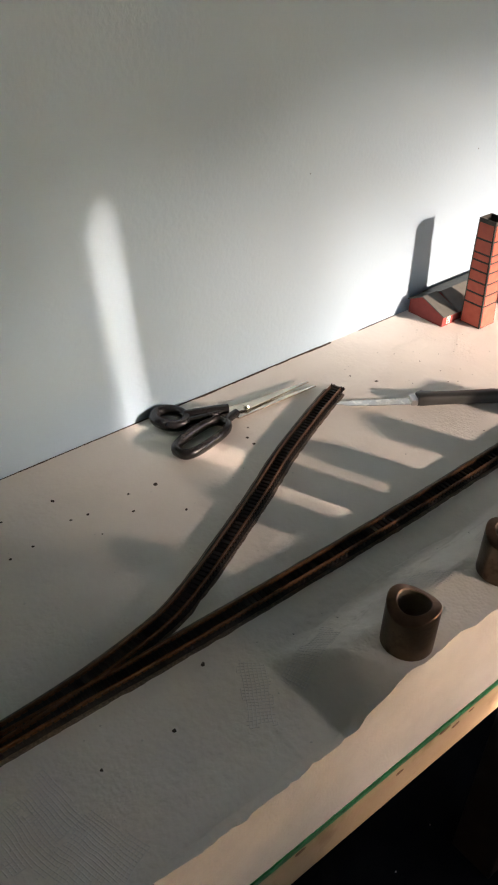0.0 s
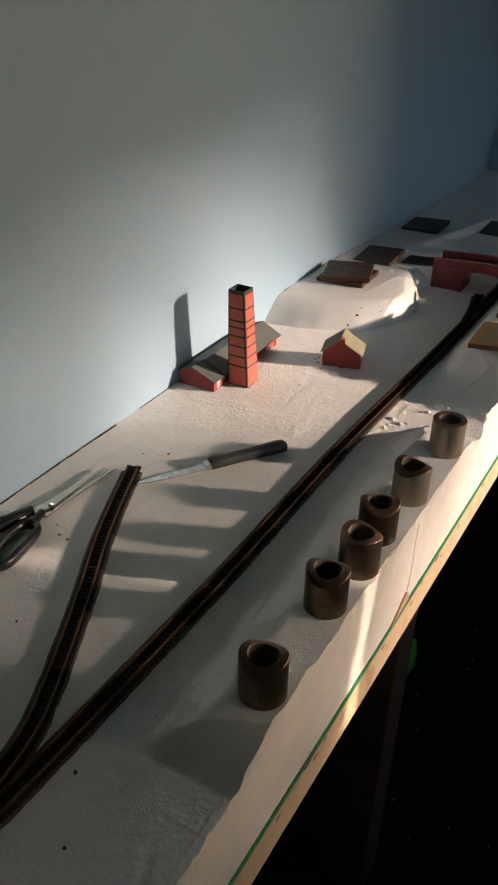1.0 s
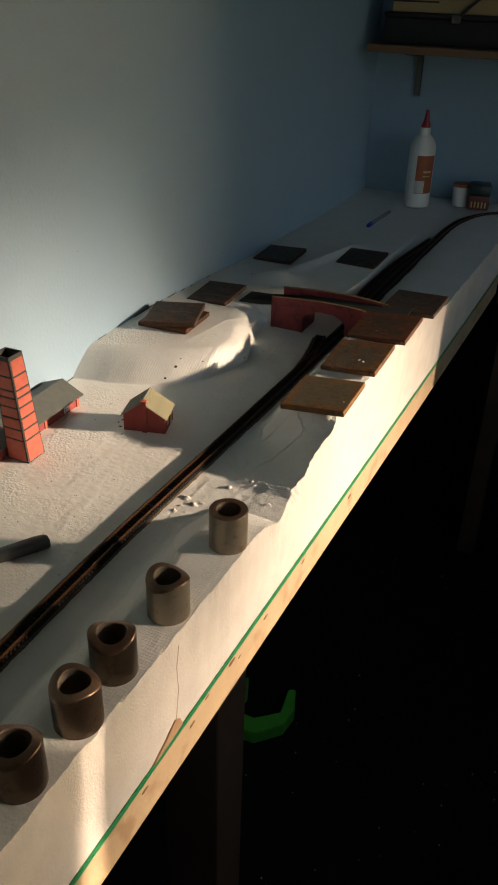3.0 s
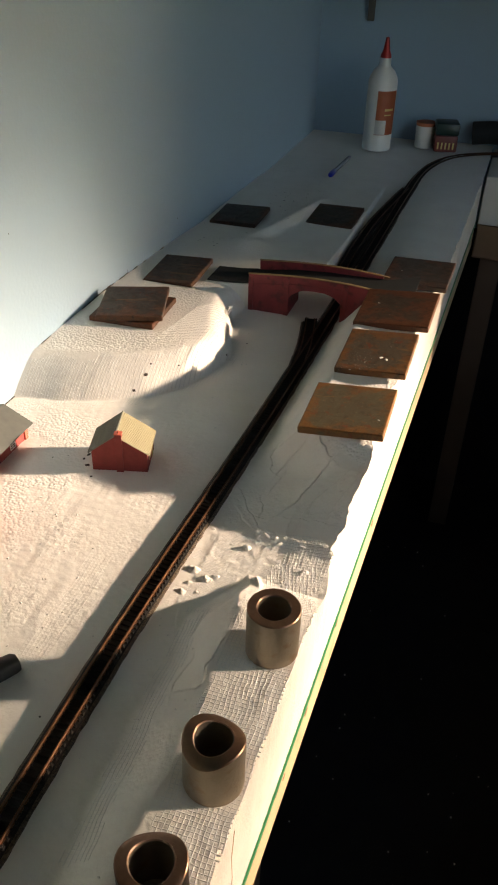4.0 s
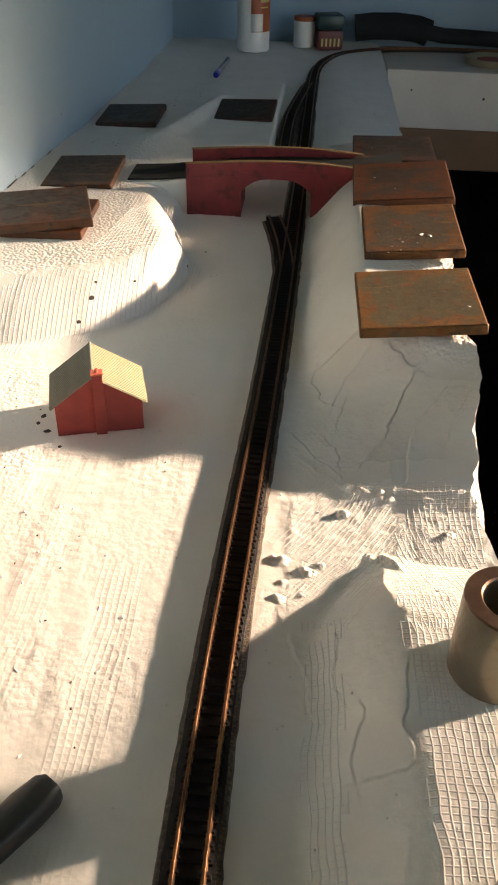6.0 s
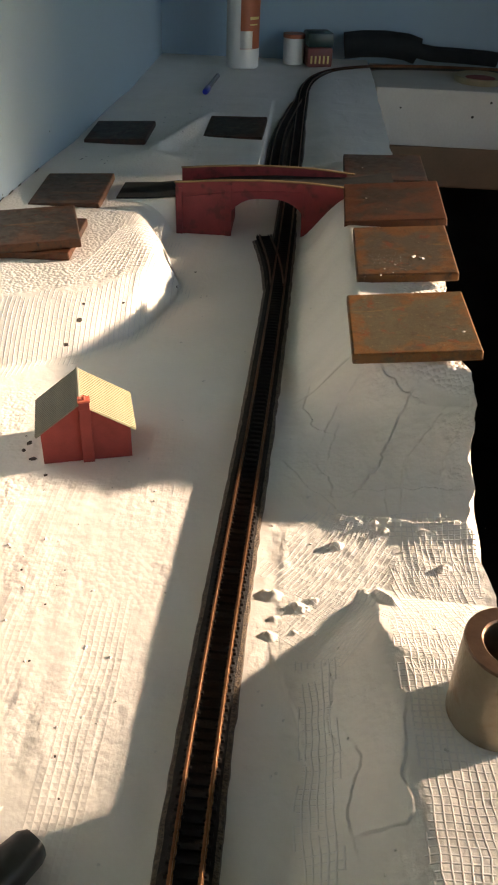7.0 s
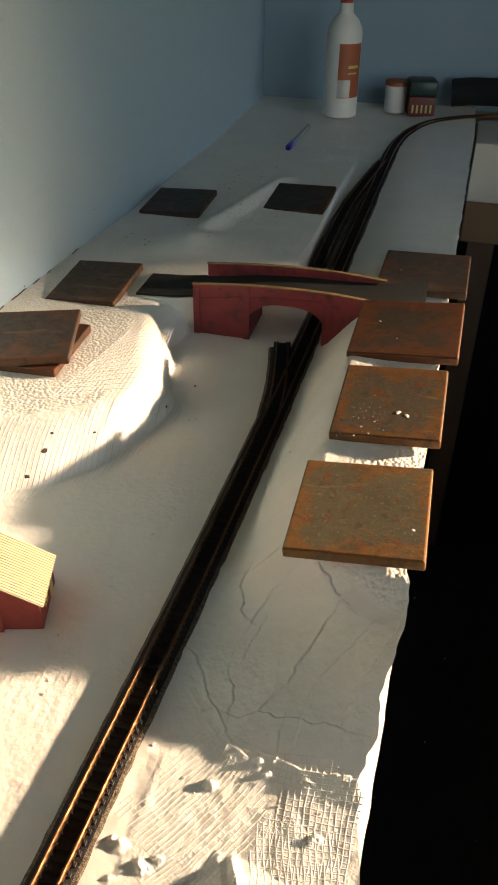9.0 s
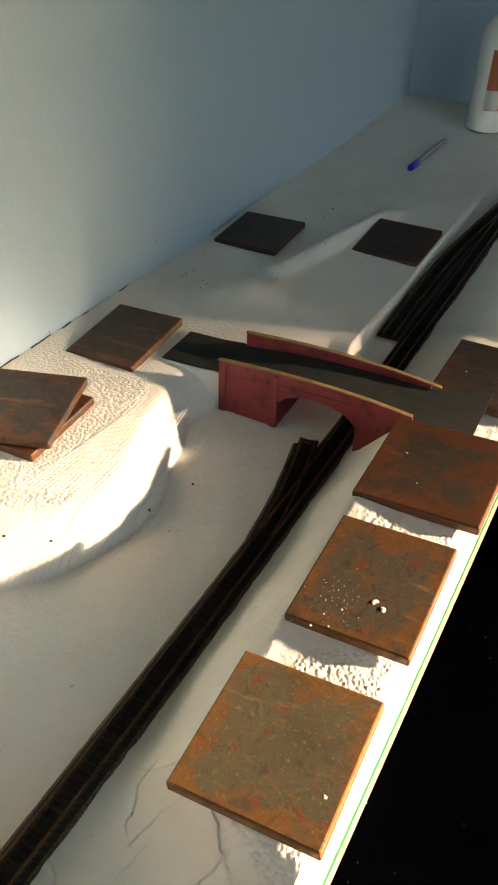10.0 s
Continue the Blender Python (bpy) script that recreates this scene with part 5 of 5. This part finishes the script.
# ---- scissors, knife, pen ----
def scissors():
    ob = thing("scissors", "black-handled steel scissors lying on the board", "scissors")
    z = 0.0062

    def loop(cx, cy, rx, ry, turn, n=36, z0=z, slant=0.0, power=2.0):
        pts = []
        c, s = math.cos(radians(turn)), math.sin(radians(turn))
        for k in range(n):
            a = 2 * math.pi * k / n
            u = rx * math.copysign(abs(math.cos(a)) ** (2 / power), math.cos(a))
            v = ry * math.copysign(abs(math.sin(a)) ** (2 / power), math.sin(a))
            pts.append((cx + u * c - v * s, cy + u * s + v * c, z0 + slant * u))
        return pts
    # small bow near the wall, long bow in front of it
    h1 = part("handle", sweep(loop(0.0190, 0.1085, 0.0145, 0.0110, 25, slant=0.0, power=2.2), round_profile(0.0042, 12, 1.25), closed=True), BLACKP, ob, "glossy black plastic bow", smooth=True)
    part("shank", sweep([(0.0245, 0.1190, 0.0072), (0.0300, 0.1320, 0.0075), (0.0345, 0.1450, 0.0070), (0.0385, 0.1560, 0.0062)], round_profile(0.0044, 12, 1.1)), BLACKP, h1, smooth=True)
    part("shank", sweep([(0.0305, 0.1100, 0.0062), (0.0350, 0.1250, 0.0066), (0.0385, 0.1400, 0.0064), (0.0400, 0.1530, 0.0060)], round_profile(0.0030, 10, 1.2)), BLACKP, h1, smooth=True)
    h2 = part("handle", sweep(loop(0.0580, 0.1130, 0.0285, 0.0105, 102, power=3.0), round_profile(0.0036, 12, 1.35), closed=True), BLACKP, ob, "glossy black plastic bow", smooth=True)
    part("shank", sweep([(0.0530, 0.1400, 0.0065), (0.0500, 0.1500, 0.0068), (0.0475, 0.1580, 0.0062)], round_profile(0.0036, 12, 1.1)), BLACKP, h2, smooth=True)

    def blade(pts, z0, z1):
        part("blade", prism(pts, "z", z0, z1, bevel=0.0003), STEEL, ob, "polished steel blade")
    blade([(0.0345, 0.1540), (0.0420, 0.1545), (0.0485, 0.1700), (0.0475, 0.2450), (0.0460, 0.2450), (0.0395, 0.1800)], 0.0036, 0.0052)
    blade([(0.0445, 0.1560), (0.0520, 0.1570), (0.0525, 0.1750), (0.0550, 0.2480), (0.0535, 0.2480), (0.0455, 0.1800)], 0.0018, 0.0034)
    riv = part("rivet", lathe([(0, 0.0078), (0.0022, 0.0075), (0.0028, 0.0064), (0.0028, 0.0035), (0, 0.0035)], 20), STEEL, ob)
    riv.location = (0.0450, 0.1720, 0)


def knife():
    ob = thing("craft_knife", "small serrated knife with a charcoal plastic handle", "knife", pose(0.1300, 0.3010, 0.0008, 0, 0, -34.0))
    # along +y: the handle; along -y: the blade
    bm = bmesh.new()
    rows = []
    for y, hw, zt in ((0.0, 0.0062, 0.0105), (0.004, 0.0068, 0.0118), (0.018, 0.0058, 0.0108), (0.035, 0.0056, 0.0106), (0.053, 0.0060, 0.0108), (0.071, 0.0066, 0.0112), (0.0795, 0.0058, 0.0108), (0.0822, 0.0044, 0.0092)):
        ring = []
        for k in range(16):
            a = 2 * math.pi * k / 16
            u = math.copysign(abs(math.cos(a)) ** 0.6, math.cos(a)) * hw
            v = math.copysign(abs(math.sin(a)) ** 0.6, math.sin(a)) * zt / 2
            ring.append(bm.verts.new((u, y, zt / 2 + v)))
        rows.append(ring)
    for a, b in zip(rows, rows[1:]):
        for k in range(16):
            bm.faces.new((a[k], a[(k + 1) % 16], b[(k + 1) % 16], b[k]))
    bm.faces.new(rows[0][::-1])
    bm.faces.new(rows[-1])
    bmesh.ops.recalc_face_normals(bm, faces=bm.faces)
    part("handle", bm, KHANDLE, ob, smooth=True)
    pts = [(0.0045, 0.001), (0.0042, -0.045), (0.0030, -0.062), (0.0, -0.0735)]
    teeth = 34
    for k in range(teeth + 1):
        y = -0.070 + 0.062 * k / teeth
        pts.append((-0.0048 + 0.0018 * max(0, (-y - 0.045) / 0.025) + (0.0006 if k % 2 else 0), y))
    pts.append((-0.0045, 0.001))
    part("blade", prism(pts, "z", 0.0022, 0.0032), BLADE, ob, "serrated steel blade with dried white paint")
    part("bolster", boxed(-0.0052, 0.0052, -0.006, 0.0005, 0.0012, 0.0070, bevel=0.0008), BLADE, ob, "paint-smeared collar")


scissors()
knife()
pen = thing("ballpoint_pen", "clear ballpoint pen with a blue cap on the board", "pen", pose(0.111, 1.462, 0.0045, -90, 0, -3))
part("barrel", lathe([(0, 0.0), (0.0034, 0.0), (0.0034, 0.118), (0.0022, 0.124), (0.0, 0.124)], 14), CLEAR, pen, smooth=True)
part("cap", lathe([(0, -0.004), (0.0036, -0.004), (0.0046, 0.0), (0.0046, 0.022), (0.0036, 0.024), (0, 0.024)], 16), BLUE, pen, "blue pen cap", smooth=True)


# ---- at the far end ----
def glue_bottle():
    ob = thing("glue_bottle", "white plastic glue bottle with an orange label and red nozzle", "glue bottle", pose(0.149, 1.672, 0.003))
    r = 0.0265
    body = [(0, 0), (r - 0.002, 0), (r, 0.002), (r, 0.118), (r - 0.0015, 0.126), (r - 0.007, 0.136), (0.012, 0.143), (0.0105, 0.146), (0.0105, 0.158), (0, 0.158)]
    part("body", lathe(body, 48), PVC, ob, smooth=True)
    part("nozzle", lathe([(0.0098, 0.157), (0.0092, 0.163), (0.0060, 0.170), (0.0030, 0.190), (0.0018, 0.191), (0, 0.191)], 24), REDCAP, ob, "red pointed nozzle", smooth=True)

    def wrap(name, a0, a1, z0, z1, mat, out, label, parent):
        bm = bmesh.new()
        n = 20
        lo = [bm.verts.new(((r + out) * math.cos(a), (r + out) * math.sin(a), z0)) for a in np.linspace(radians(a0), radians(a1), n)]
        hi = [bm.verts.new((v.co.x, v.co.y, z1)) for v in lo]
        for k in range(n - 1):
            bm.faces.new((lo[k], lo[k + 1], hi[k + 1], hi[k]))
        return part(name, bm, mat, parent, label, smooth=True)
    lab = wrap("label_sheet", -95, -5, 0.030, 0.106, LABEL, 0.0003, "orange paper label", ob)
    wrap("barcode_patch", -95, -52, 0.031, 0.056, SILVER, 0.0006, "silvery patch with unreadable print", lab)
    wrap("print_bar", -62, -22, 0.072, 0.076, CREAM, 0.0006, "", lab)
    wrap("print_bar", -62, -30, 0.064, 0.066, CREAM, 0.0006, "", lab)


def pots():
    a = thing("paint_tub", "small white plastic tub with a reddish lid", "tub", pose(0.232, 1.722, 0.003))
    part("body", lathe([(0, 0), (0.0165, 0), (0.0175, 0.002), (0.018, 0.040), (0, 0.040)], 32), PVC, a, smooth=True)
    part("lid", lathe([(0.0182, 0.040), (0.0188, 0.041), (0.0186, 0.046), (0, 0.0462)], 32), LABEL, a, "dull red lid", smooth=True)
    b = thing("paint_pot", "dark red paint pot with a green-black lid", "paint pot", pose(0.272, 1.715, 0.003, 0, 0, 12))
    part("body", boxed(-0.0215, 0.0215, -0.0215, 0.0215, 0, 0.030, bevel=0.004), DARKRED, b, smooth=True)
    part("lid", boxed(-0.022, 0.022, -0.022, 0.022, 0.0302, 0.052, bevel=0.004), DARKGREEN, b, "green-black lid", smooth=True)
    for k in range(5):
        part("print_bar", boxed(-0.016 + 0.007 * k, -0.013 + 0.007 * k, -0.0220, -0.0216, 0.006, 0.018), CREAM, b)


def hand_brush():
    ob = thing("hand_brush", "black hand brush lying along the end wall", "brush", pose(0.318, 1.757, 0.003, 0, 0, 1))
    pts = [(0.0, 0, 0.026), (0.03, 0, 0.030), (0.07, 0, 0.031), (0.105, 0, 0.028), (0.125, 0, 0.022)]
    part("head", sweep(pts, round_profile(0.019, 14, 1.1)), BRISTLE, ob, "dark bristled head", smooth=True)
    pts = [(0.12, 0, 0.024), (0.15, 0, 0.019), (0.19, 0, 0.018), (0.24, 0, 0.016), (0.262, 0, 0.014)]
    part("handle", sweep(pts, round_profile(0.012, 14, 1.0)), BRISTLE, ob, smooth=True)


def tin_lid():
    ob = thing("tin_lid", "round tarnished tin lid lying on the side board", "tin lid", pose(0.535, 1.650, 0.0010))
    part("disc", lathe([(0, 0.0), (0.040, 0.0), (0.0415, 0.002), (0.0415, 0.009), (0.0400, 0.010), (0.0385, 0.0085), (0.030, 0.006), (0, 0.006)], 48), TIN, ob, smooth=True)
    part("paint_skin", lathe([(0, 0.0066), (0.022, 0.0066), (0.024, 0.0062)], 30), RED, ob, "smear of dried red paint", smooth=True)


glue_bottle()
pots()
hand_brush()
tin_lid()

SX, SZ = 0.03, 0.298
shelf = thing("wall_shelf", "narrow dark wooden shelf on the end wall", "shelf", pose(SX, 0, SZ))
part("board", boxed(0, 0.75, 1.60, 1.778, 0, 0.014, bevel=0.002), SHELFWOOD, shelf)
for bx in (0.06, 0.55):
    part("bracket", prism([(1.778, 0.0), (1.778, -0.092), (1.772, -0.092), (1.765, -0.017), (1.66, -0.006), (1.66, 0.0)], "x", bx, bx + 0.012), SLATE, shelf, "grey metal bracket")
box = thing("dark_case", "long dark case on the shelf", "case", pose(SX + 0.02, 1.64, SZ + 0.014))
part("body", boxed(0, 0.45, 0, 0.12, 0, 0.046, bevel=0.003), DARKBOX, box)
part("lid", boxed(-0.002, 0.452, -0.002, 0.122, 0.0462, 0.055, bevel=0.002), DARKBOX, box)
plank = thing("wooden_level", "pale wooden level lying on the dark case", "spirit level", pose(SX + 0.03, 1.645, SZ + 0.069))
part("body", boxed(0, 0.42, 0, 0.03, 0, 0.032, bevel=0.002), PALEWOOD, plank)
part("groove", boxed(0.002, 0.09, -0.0006, 0.0, 0.017, 0.020), DARKBOX, plank)
cable = thing("cable", "dark cable with a pale plug hanging over the level", "cable", pose(SX, 0, SZ))
part("lead", sweep([(0.22, 1.66, 0.103), (0.20, 1.642, 0.100), (0.180, 1.636, 0.082), (0.165, 1.635, 0.066)], round_profile(0.003, 8)), DARKBOX, cable, smooth=True)
part("plug", boxed(0.150, 0.166, 1.629, 1.641, 0.054, 0.068, bevel=0.002), SLATE, cable, "grey plug")

# ---- under the board ----
clip = thing("green_clamp", "bright green plastic jaw lying on the carpet", "clamp", pose(0.155, 0.93, FLOOR_Z, 0, 0, 0))
part("arm", prism([(-0.064, 0.025), (-0.050, 0.040), (-0.036, 0.006), (-0.040, -0.019), (-0.027, -0.046), (0.002, -0.046), (0.040, -0.013), (0.033, 0.045), (0.046, 0.051), (0.063, 0.004), (0.057, -0.038), (0.017, -0.079), (-0.011, -0.081), (-0.050, -0.050), (-0.062, -0.015)], "z", 0.0, 0.03, bevel=0.003), GREENP, clip)


# ---- crumbs, holes and scraps ----
WALL_MARKS = ((0.675, 0.148, 0.0006), (0.275, 0.179, 0.0005), (0.516, 0.161, 0.0005), (1.049, 0.044, 0.0007), (0.896, 0.030, 0.0007))


def scatter():
    rng = np.random.default_rng(5)
    crumbs = thing("plaster_crumbs", "white plaster and foam crumbs scattered over the board", "crumbs", kind="stuff")
    bm = bmesh.new()
    spots = [(0.20, 0.44, 0.06, 0.10, 40), (0.08, 0.33, 0.06, 0.1, 40), (0.10, 0.52, 0.05, 0.05, 45), (0.27, 0.48, 0.02, 0.03, 14), (0.30, 0.30, 0.03, 0.2, 40), (0.2, 0.0, 0.1, 0.2, 60), (0.10, 1.1, 0.06, 0.12, 30), (0.24, 0.5, 0.014, 0.5, 60), (0.2, 1.6, 0.1, 0.1, 40)]
    for cx, cy, sx, sy, n in spots:
        for _ in range(n):
            x, y = cx + rng.normal() * sx, cy + rng.normal() * sy
            if not 0.004 < x < XF - 0.004 or y > 1.75:
                continue
            r = rng.uniform(0.0002, 0.0008)
            k = len(bm.verts)
            bmesh.ops.create_icosphere(bm, subdivisions=1, radius=r, matrix=pose(x, y, ground(x, y) + r * 0.5, *rng.uniform(0, 360, 3)))
            bm.verts.ensure_lookup_table()
            gz = ground(x, y)
            for v in bm.verts[k:]:
                v.co += Vector(rng.uniform(-0.5, 0.5, 3)) * r
                v.co.z = gz + (v.co.z - gz) * 0.6
    for _ in range(46):
        cx, cy, sx, sy = ((0.12, 0.50, 0.03, 0.025), (0.16, 0.43, 0.03, 0.05), (0.185, 0.78, 0.012, 0.05), (0.09, 0.60, 0.03, 0.02))[int(rng.integers(4))]
        x, y, r = cx + rng.normal() * sx, cy + rng.normal() * sy, rng.uniform(0.0006, 0.0019)
        if x > 0.205 or x < 0.02:
            continue
        gz, turn, long = ground(x, y), rng.uniform(0, 3.1), rng.uniform(0.4, 0.9)
        rim = [(r * rng.uniform(0.6, 1.2) * math.cos(a), long * r * rng.uniform(0.6, 1.2) * math.sin(a)) for a in np.linspace(0, 2 * math.pi, 8)[:-1]]
        ring = [bm.verts.new((x + u * math.cos(turn) - v * math.sin(turn), y + u * math.sin(turn) + v * math.cos(turn), gz - 0.0001)) for u, v in rim]
        peak = bm.verts.new((x + rng.uniform(-0.3, 0.3) * r, y + rng.uniform(-0.3, 0.3) * r, gz + r * rng.uniform(0.25, 0.6)))
        for a, b in zip(ring, ring[1:] + ring[:1]):
            bm.faces.new((a, b, peak))
    for x, y, r in ((0.325, 0.745, 0.0016), (0.330, 0.742, 0.0018), (0.342, 0.644, 0.0011), (0.301, 0.864, 0.0011), (0.315, 0.841, 0.0008), (0.306, 0.987, 0.0009), (0.302, 0.719, 0.0007), (0.312, 0.734, 0.0007), (0.305, 0.728, 0.0006), (0.310, 0.722, 0.0006), *[(0.306 + rng.normal() * 0.007, 0.738 + rng.normal() * 0.008, rng.uniform(0.00012, 0.00032)) for _ in range(60)], *[(0.325 + rng.normal() * 0.006, 0.775 + rng.normal() * 0.004, rng.uniform(0.00010, 0.00025)) for _ in range(25)]):
        px, py, pz, ry, rx = ((0.3145, 0.658, 0.0505, 0.026, 0.096), (0.319, 0.7575, 0.055, 0.052, 0.087), (0.3205, 0.8575, 0.055, 0.061, 0.096), (0.3255, 0.990, 0.043, 0.0, 0.038))[int(y > 0.70) + int(y > 0.81) + int(y > 0.93)]
        z = pz + (y - py) * ry + (x - px) * rx
        k = len(bm.verts)
        bmesh.ops.create_icosphere(bm, subdivisions=1, radius=r, matrix=pose(x, y, z - 0.0004, 0, 0, 40 * k))
        bm.verts.ensure_lookup_table()
        for v in bm.verts[k:]:
            v.co = Vector((v.co.x + rng.uniform(-0.3, 0.3) * r, v.co.y + rng.uniform(-0.5, 0.5) * r, z + (v.co.z - z) * 0.28))
    part("crumb_heap", bm, WHITE, crumbs)
    marks = thing("dark_specks", "dark holes and specks in the white ground", "holes", kind="stuff")
    bm = bmesh.new()
    named = [(0.239, -0.025), (0.083, -0.056), (0.075, -0.021), (0.077, -0.008), (0.076, 0.028), (0.048, -0.021), (0.118, 0.052), (0.076, 0.147), (0.086, 0.146), (0.065, 0.157), (0.079, 0.051), (0.095, 0.02), (0.085, -0.074), (0.046, -0.062), (0.081, 0.302), (0.265, -0.065), (0.109, 0.579), (0.116, 0.572), (0.126, 0.559), (0.11, 0.586),
             (0.1116, 0.7133), (0.1351, 0.7261), (0.1108, 0.7023), (0.105, 0.6867), (0.102, -0.011), (0.26, -0.109), (0.059, 0.289), (0.078, 1.31), (0.079, 1.284), (0.082, 1.254), (0.095, 1.237), (0.075, 1.114), (0.022, 1.056), (0.030, 1.054), (0.051, 1.048), (0.107, 1.314), (0.094, 1.288), (0.107, 1.085)]
    named[24:24] = [(0.1226, 0.7854), (0.1714, 0.8265), (0.1622, 0.7878), (0.0317, 1.0638), (0.0295, 1.0486), (0.0581, 1.0421), (0.0573, 1.0336), (0.0686, 1.3274), (0.0782, 1.3269), (0.0612, 1.3032), (0.064, 1.2623), (0.104, 1.336), (0.1159, 1.1774), (0.1152, 1.054), (0.0541, 1.0642)]
    for k in range(50):
        cx, cy, s = ((0.16, 0.40, 0.05), (0.07, 0.53, 0.035), (0.09, 1.16, 0.05), (0.06, 1.33, 0.03), (0.10, 0.36, 0.05))[k % 5]
        named.append((cx + rng.normal() * s, cy + rng.normal() * s))
    for k, (x, y) in enumerate(named):
        if not 0.004 < x < XF - 0.01:
            continue
        r = rng.uniform(0.0013, 0.0026) if k < 24 else rng.uniform(0.0009, 0.0017) if k < 53 else rng.uniform(0.0005, 0.0011)
        e = 0.001
        n = Vector((ground(x - e, y) - ground(x + e, y), ground(x, y - e) - ground(x, y + e), 2 * e)).normalized()
        m = Matrix.Translation((x, y, ground(x, y) + 0.0003)) @ n.to_track_quat("Z", "Y").to_matrix().to_4x4()
        vs = [bm.verts.new(m @ Vector((r * rng.uniform(0.6, 1.1) * math.cos(a), r * rng.uniform(0.5, 0.9) * math.sin(a), 0))) for a in np.linspace(0, 2 * math.pi, 9)[:-1]]
        c = bm.verts.new(m @ Vector((0, 0, 0.0001)))
        for i in range(8):
            bm.faces.new((vs[i], vs[(i + 1) % 8], c))
    y = -0.45
    while y < 1.0:
        wide = 0.145 < y < 0.315 or 0.66 < y < 0.70
        ln, wd = rng.uniform(0.006, 0.02), rng.uniform(0.0008, 0.0018) if wide else rng.uniform(0.0003, 0.0006)
        if y < 0.315 or rng.uniform() < 0.5:
            add_box(bm, 0.0004, 0.0004 + wd, y, y + ln, ground(0.001, y) - 0.0002, ground(0.001, y) + 0.0009)
        y += ln * 0.97 + rng.uniform(0.0, 0.002) * (y > 0.315)
    for y, z, r in WALL_MARKS:
        vs = [bm.verts.new((0.0006, y + r * math.cos(a), z + 1.4 * r * math.sin(a))) for a in np.linspace(0, 2 * math.pi, 9)[:-1]]
        bm.faces.new(vs)
    for x, z, r in ((0.518, -0.037, 0.0022), (0.543, -0.015, 0.0020), (0.405, -0.028, 0.0016)):
        bm.faces.new([bm.verts.new((x + r * math.cos(a), L_Y - 0.0006, z + r * math.sin(a))) for a in np.linspace(0, 2 * math.pi, 9)[:-1]])
    part("speck_patches", bm, HOLE, marks)
    litter = thing("carpet_crumbs", "pale crumbs scattered on the black carpet", "crumbs", kind="stuff")
    bm = bmesh.new()
    for _ in range(130):
        x, y = rng.uniform(0.15, 0.78), rng.uniform(-0.4, 1.5)
        r = rng.uniform(0.0006, 0.0018)
        bmesh.ops.create_icosphere(bm, subdivisions=1, radius=r, matrix=pose(x, y, FLOOR_Z + r * 0.5))
    part("crumb_litter", bm, WHITE, litter)


scatter()
